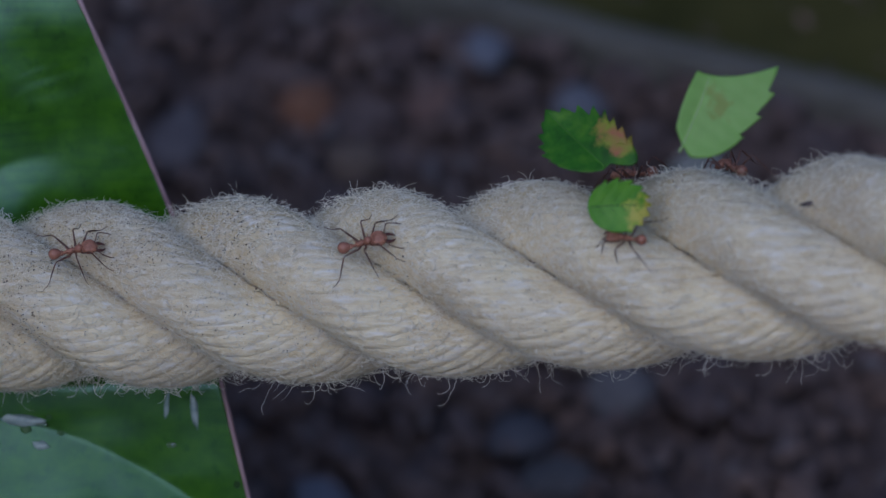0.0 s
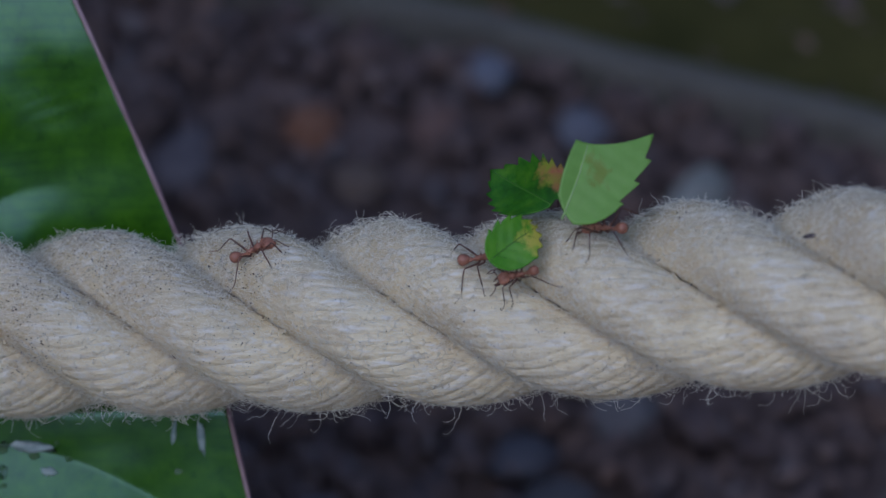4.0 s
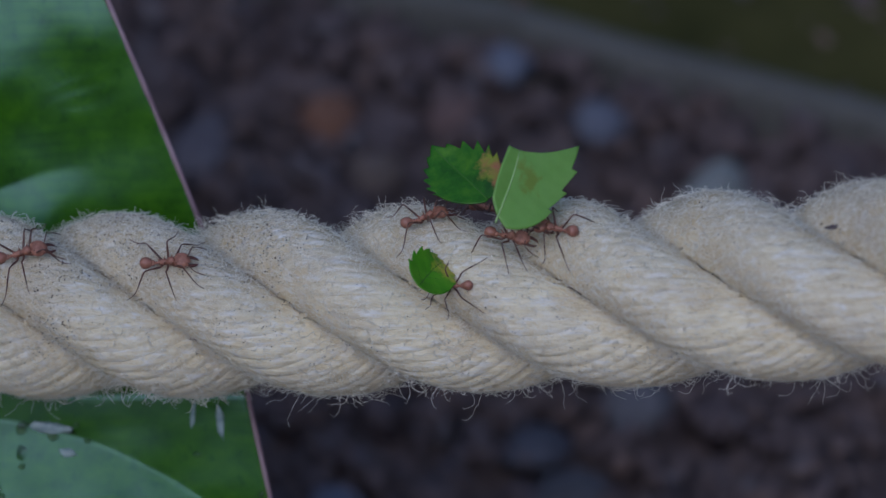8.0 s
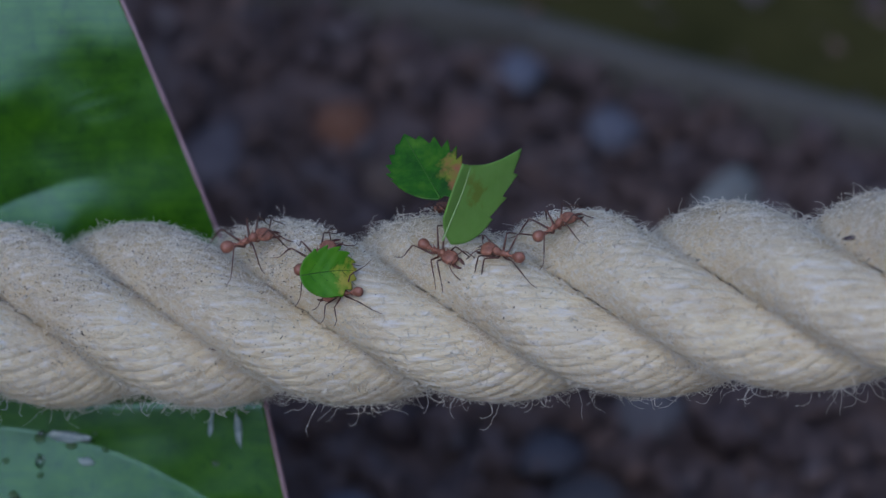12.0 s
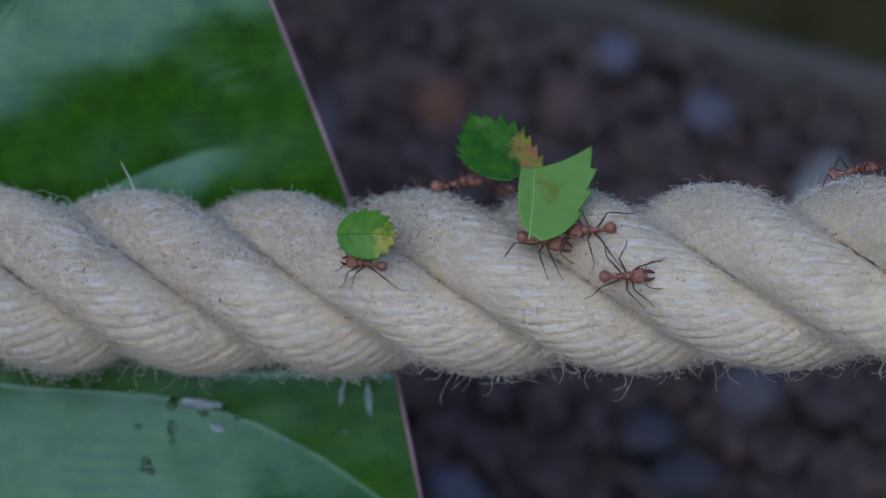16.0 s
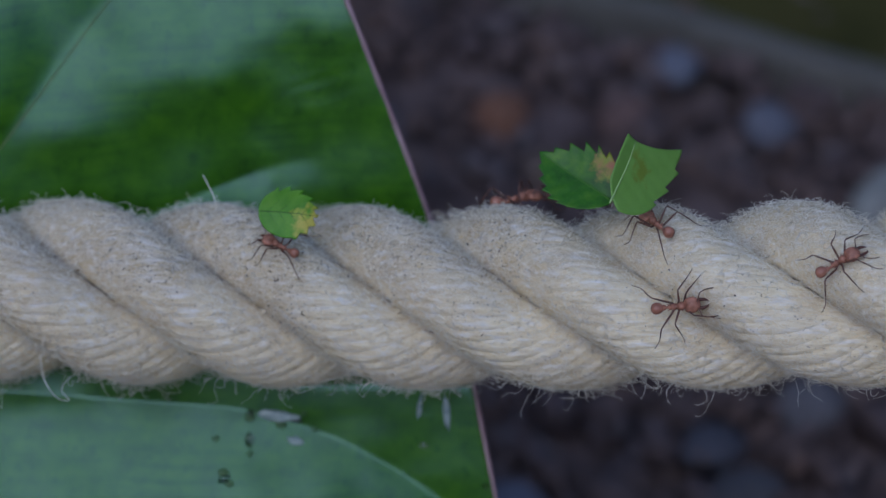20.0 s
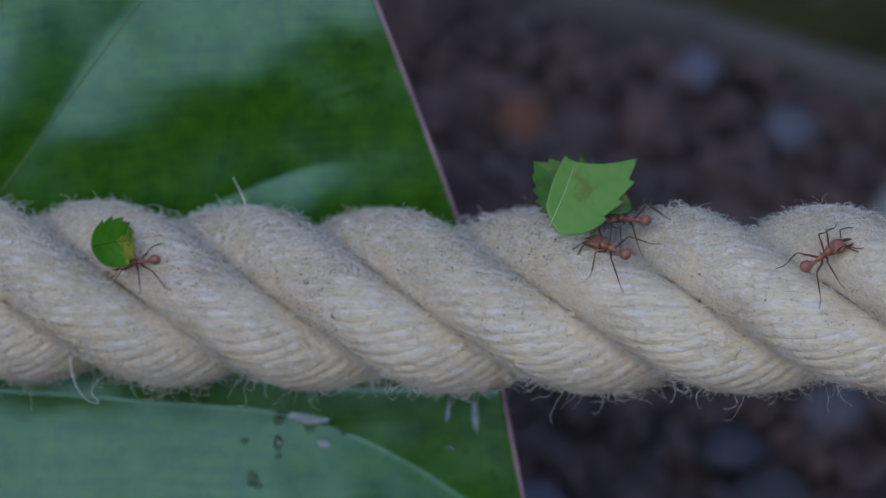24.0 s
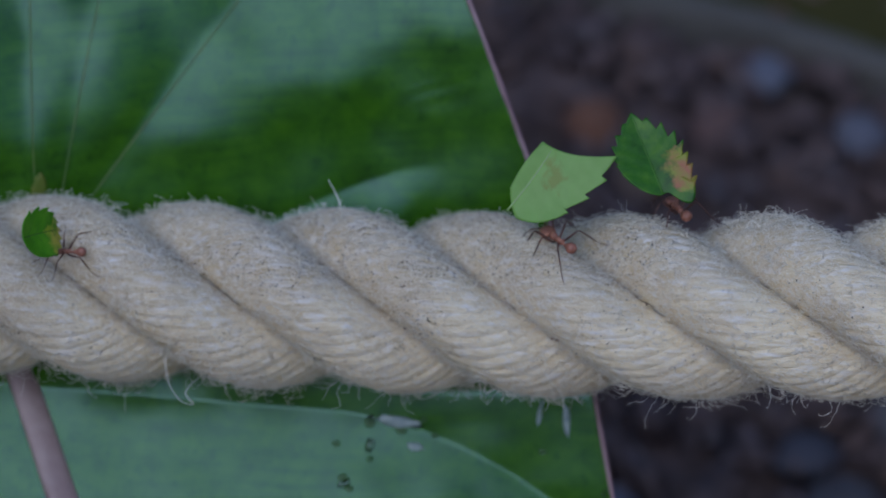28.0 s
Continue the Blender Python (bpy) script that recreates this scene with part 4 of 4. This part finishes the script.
# ---- motion rows: seconds, millimetres along the rope, angle round it, heading; cuttings: seconds, A, B, C, turn, swing, nod
ANT_ROWS = {
    "yellow_carrier": [(0, 31.8, 20, 169), (1, 23.1, 17, 190), (2, 19.9, 16, 185), (3, 18.8, 21, 191), (6, 11.2, 13, 190), (7, 8.1, 9, 185), (8, 5.3, 8, 180), (9, 0.4, 2, 170), (10, -5.7, 13, 170), (11, -9.7, 18, 159), (12, -12.1, 11, 185), (13, -16.8, 3, 185), (16, -28.1, 12, 170), (17, -34.0, 15, 180), (18, -41.5, 24, 169), (19, -46.8, 26, 163), (20, -52.2, 30, 152), (21, -59.9, 30, 168), (24, -76.3, 20, 191), (25, -81.3, 18, 180), (26, -85.9, 23, 169), (27, -93.6, 26, 169), (28, -99.2, 23, 180)],
    "pale_carrier": [(0, 38.9, 118, 141), (1, 37.3, 45, 207), (2, 34.8, 40, 193), (3, 31.2, 48, 180), (6, 22.3, 42, 169), (7, 21.1, 40, 170), (8, 18.4, 42, 167), (9, 16.1, 40, 180), (10, 15.7, 34, 174), (11, 12.7, 33, 162), (12, 9.2, 34, 162), (13, 8.2, 36, 150), (16, 2.9, 30, 186), (17, 1.6, 30, 180), (18, 2.5, 33, 168), (19, 1.8, 39, 149), (20, -0.2, 47, 140), (21, -0.6, 44, 147), (24, -10.5, 34, 156), (25, -16.2, 32, 168), (26, -23.1, 42, 154), (27, -26.9, 46, 140), (28, -31.3, 44, 141)],
    "toothed_carrier": [(0, 26.7, 117, 180), (1, 20.3, 128, 180), (2, 19.5, 109, 180), (3, 18.3, 119, 180), (6, 8.3, 130, 180), (7, 6.1, 122, 164), (8, 4.2, 122, 151), (9, 3.2, 120, 152), (10, 3.9, 102, 157), (11, 2.4, 97, 158), (12, -1.7, 108, 155), (13, -4.7, 112, 154), (16, -12.1, 122, 151), (17, -11.5, 118, 152), (18, -11.9, 123, 139), (19, -9.7, 122, 140), (20, -10.3, 125, 150), (21, -12.6, 126, 164), (24, -9.0, 59, 173), (25, -11.1, 64, 148), (26, -11.8, 68, 141), (27, -12.5, 76, 127), (28, -16.1, 83, 126)],
    "first_walker": [(0, -42.9, 28, 11), (1, -38.1, 37, 30), (2, -30.2, 45, 3), (3, -25.0, 50, 36), (6, -4.7, 41, 16), (7, 1.4, 48, 31), (8, 0.9, 52, 23), (9, 1.0, 50, 15), (10, -0.6, 47, 12), (11, 1.2, 40, -13), (12, 0.7, 36, -30), (13, -0.6, 34, -12), (16, 8.0, 3, 0), (17, 11.3, 3, 8), (18, 17.6, 7, 20), (19, 19.7, 4, 14), (20, 25.3, 18, 29), (21, 31.6, 30, 34), (28, 70.0, 60, 20)],
    "second_walker": [(0, -2.9, 26, 13), (1, 0.7, 25, 27), (2, 7.8, 24, 22), (3, 10.4, 26, 11), (6, 14.3, 50, 5), (7, 13.3, 43, 0), (8, 12.5, 38, -15), (9, 13.5, 38, 0), (10, 15.6, 46, 21), (11, 14.4, 48, 44), (12, 15.6, 54, 46), (13, 17, 104, 22), (16, 32.4, 114, 20), (18, 50.0, 75, 10), (28, 110.0, 70, 5)],
    "third_walker": [(0, -86.0, 45, 0), (6, -50.2, 42, -11), (7, -43.3, 30, 9), (8, -34.0, 25, 3), (9, -24.4, 22, 5), (10, -17.7, 20, 26), (11, -16.4, 32, 53), (12, -15.9, 33, 45), (13, -12.7, 42, 20), (16, -3.7, 25, -13), (17, -3.6, 18, -34), (18, -1.9, 14, -31), (19, 0.7, -0, -15), (20, 3.6, -5, 5), (21, 6.9, 4, 38), (24, 18.9, 27, 35), (25, 23.5, 33, 24), (28, 46.0, 50, 10)],
    "fourth_walker": [(0, -112.0, 50, 0), (4, -85.0, 50, 5), (8, -54.5, 31, 16), (9, -45.6, 33, 12), (10, -38.5, 40, 31), (11, -27.9, 46, 4), (12, -26.1, 49, 26), (13, -18.8, 59, 47), (16, -18.7, 105, 19), (17, -18.3, 97, -11), (18, -17.9, 110, -25), (19, -19.1, 111, -25), (20, -21.7, 106, 24), (21, -19.5, 134, 0), (24, -24.0, 150, 0), (28, -20.0, 165, 0)],
}
CUTTING_ROWS = {
    "yellow_cutting": [(0, 25.6, 9.6, -30.0, 0, 0), (1, 15.3, 7.3, -25.6, 0, 58), (2, 11.8, 6.6, -24.2, 15, 50), (3, 12.4, 8.9, -24.5, 30, 30, 0), (6, 5.7, 7.2, -21.9, 32, 10, 0), (7, 0.8, 5.2, -20.3, 0, 45), (8, -1.6, 3.6, -19.5, 45, 58), (9, -4.6, 4.6, -18.5, 0, 15), (10, -9.1, 6.5, -17.2, 0, 0), (11, -13.1, 8.0, -16.1, 0, 0), (12, -17.4, 5.0, -15.0, 5, 25), (13, -23.5, 1.5, -13.5, 38, 60), (16, -30.6, 5.9, -12.1, 0, 5), (17, -38.2, 6.2, -10.8, 5, 45), (18, -45.2, 7.6, -9.8, 12, 65), (19, -48.5, 9.1, -9.4, -12, 28), (20, -52.2, 10.2, -9.0, -5, 0), (21, -62.1, 8.7, -8.4, 0, 42), (24, -79.4, 6.0, -8.1, 10, 48), (25, -84.2, 5.4, -8.1, 35, 62), (26, -86.3, 8.2, -8.0, 0, 12), (27, -94.0, 9.2, -8.0, 0, 15), (28, -102.0, 6.8, -7.9, 15, 58)],
    "pale_cutting": [(0, 39.4, 21.8, -33.6, 12.5, -2.2, -10.1), (1, 27.4, 15.5, -27.4, 49.6, 12.7, -16.6), (2, 25.7, 15.9, -26.8, 36.8, 19.8, -16.8), (3, 25.6, 17.7, -26.9, 15, 5.7, -9.5), (6, 16.8, 16, -23, 19, 17.1, -12.4), (7, 14, 15.4, -22, 17.4, 14.1, -23.5), (8, 12.1, 15.4, -21.3, 16.3, 25.8, -9.1), (9, 10.3, 15.5, -20.6, 20.6, 20.8, -7.5), (10, 9.5, 13, -20.1, 25, 8.6, -24.8), (11, 7.5, 13.5, -19.5, 16.1, 4.9, -18.6), (12, 2.7, 15.5, -17.8, 9.6, 40.6, 23.6), (13, 4, 16, -18.4, 9.3, 13.3, -7.7), (16, -5.2, 12.1, -15.2, 32.6, 6, -25.6), (17, -5.4, 12.4, -15.1, 31.2, 9, -17.5), (18, -3.5, 12.7, -15.8, 18.7, 14.2, -21.3), (19, -3.5, 14.6, -16, 11.6, 31.6, -19.4), (20, -4.9, 16.3, -15.5, 10.1, 43, -10.8), (21, -6.9, 15, -14.9, 16.9, 33.7, -20.1), (23.5, -15.1, 15.4, -12.5, 28, 15, -22), (24, -15.8, 14.4, -12.4, 16.2, 14, -19.5), (25, -22.8, 12.8, -10.7, 23.8, 15.5, -40.9), (26, -29.3, 14.4, -9.3, 23.1, 36.7, -27.9), (27, -28.5, 15.9, -9.5, 4.5, 7, -10.4), (28, -32.7, 16, -8.7, 0.4, -3.8, -8.4)],
    "toothed_cutting": [(0, 20.9, 17.9, -22.1, 130.6, 18.9, -11.7), (1, 18.9, 19.8, -20.7, 119.3, 18.2, -13.2), (2, 16.1, 16.2, -19.4, 143.8, 35.7, -11.4), (3, 15.8, 16, -19.3, 140.4, 36.5, -11.4), (6, 6.1, 16.8, -15.8, 141.1, 22.5, -12.6), (7, 4.3, 17.3, -15, 133.5, 16.2, -15.9), (8, 2.5, 16.2, -14.4, 130.6, 20.1, -14.7), (9, 2.2, 18, -14.2, 119.7, 12.5, -12.4), (10, 0.3, 18.3, -13.8, 123.3, 11.4, -13.3), (11, -1.4, 19.5, -13.3, 109, 11.9, -10.4), (12, -4.9, 18.4, -12.1, 116.1, 24.2, -11.8), (13, -7.1, 19.6, -11.6, 114.4, 20.9, -14.2), (16, -14, 17.4, -9.8, 119.9, 13.8, -15.4), (17, -14.1, 17.6, -9.7, 121.5, 26.6, -14.6), (18, -13.4, 17.1, -9.7, 124.5, 21.7, -15.4), (19, -13.5, 16.4, -9.6, 137.3, 19.2, -13.2), (20, -13.6, 15.5, -9.3, 143.8, 8.1, -12.6), (21, -17, 13.7, -8.6, 150.5, 7.9, -12.5), (24, -18.6, 14.2, -8.1, 142, 5, 0), (25, -19.6, 15.5, -8.4, 143.1, 6.1, -7.7), (26, -19.9, 16.8, -8.3, 134.6, 9.4, -10.6), (27, -16.7, 19.2, -8.9, 107.5, 16.6, -13.4), (28, -21.4, 19.5, -7.7, 112.1, 5.8, -7.9)],
}
# ---- end of rows


def perch(a, theta, heading):
    """The stand of an ant on the rope: millimetres along it, the angle round it, and its heading. Over the crest it clings more upright."""
    p, along, front, up = rope_frame(a * MM)
    out = front * math.cos(radians(theta)) + up * math.sin(radians(theta))
    spot = p + out * (max(rope_radius(a * MM, theta), 0.93 * ROPE_R) + 0.0001 + 0.0009 * ease(theta, 70, 90))
    lean = theta if theta < 50 else 50 + 0.3 * (theta - 50)
    top = front * math.cos(radians(lean)) + up * math.sin(radians(lean))
    rise = up * math.cos(radians(lean)) - front * math.sin(radians(lean))
    go = along * math.cos(radians(heading)) + rise * math.sin(radians(heading))
    return Matrix.Translation(spot) @ Matrix((go, top.cross(go), top)).transposed().to_4x4()


def held(a, b, c, turn, swing, nod=0):
    base = Matrix((AXIS_A, AXIS_B, -AXIS_C)).transposed().to_4x4()
    return Matrix.Translation(place(a * MM, b * MM, c * MM)) @ base @ pose(0, 0, 0, nod, 0, 0) @ pose(0, 0, 0, 0, 0, turn) @ pose(0, 0, 0, 0, swing, 0)


first_ant = ant()
ANTS = {}
for key in ANT_ROWS:
    ANTS[key] = copy_thing(first_ant, Matrix()) if ANTS else first_ant
for key, size in (("yellow_carrier", 0.86), ("pale_carrier", 1.0), ("toothed_carrier", 1.0), ("first_walker", 0.98), ("second_walker", 1.0), ("third_walker", 1.02), ("fourth_walker", 1.1)):
    ANTS[key].scale = (size, size, size)
tagged(ANTS["yellow_carrier"], "small reddish brown ant carrying a round green leaf piece")
tagged(ANTS["pale_carrier"], "reddish brown ant carrying a pale green leaf piece")
tagged(ANTS["toothed_carrier"], "reddish brown ant carrying a saw-toothed leaf tip")
CUTTINGS = {"yellow_cutting": yellow_cutting(), "pale_cutting": pale_cutting(), "toothed_cutting": toothed_cutting()}


def motions():
    for key, rows in ANT_ROWS.items():
        if rows[0][0] > 0:
            rows = [(0.0, *rows[0][1:])] + rows
        if rows[-1][0] < 28:
            rows = rows + [(28.0, *rows[-1][1:])]
        walk(ANTS[key], [(t, perch(a, theta, heading)) for t, a, theta, heading in rows])
        # the legs swing with the ground that the ant covers, three and three
        ts = [r[0] for r in rows]
        steps = [0.1 * i for i in range(281)]
        spots = [(np.interp(t, ts, [r[1] for r in rows]), 0.21 * np.interp(t, ts, [r[2] for r in rows])) for t in steps]
        gone = [0.0]
        for p, q in zip(spots, spots[1:]):
            gone.append(gone[-1] + math.hypot(q[0] - p[0], q[1] - p[1]))
        legs = [o for o in ANTS[key].children if o.name.startswith("leg")]
        for i, leg in enumerate(legs):
            side = 1 if i % 2 == 0 else -1
            group = math.pi * ((i // 2 + i % 2) % 2)
            x, y, z = leg.location
            poses = []
            for t, g in zip(steps, gone):
                ph = 2 * math.pi * g / 4.2 + group
                poses.append((t, Matrix.Translation((x, y, z)) @ pose(0, 0, 0, 6 * side * max(0.0, math.cos(ph)), 0, side * -17 * math.sin(ph))))
            walk(leg, poses)
    for key, rows in CUTTING_ROWS.items():
        walk(CUTTINGS[key], [(t, held(*row)) for t, *row in rows])


motions()
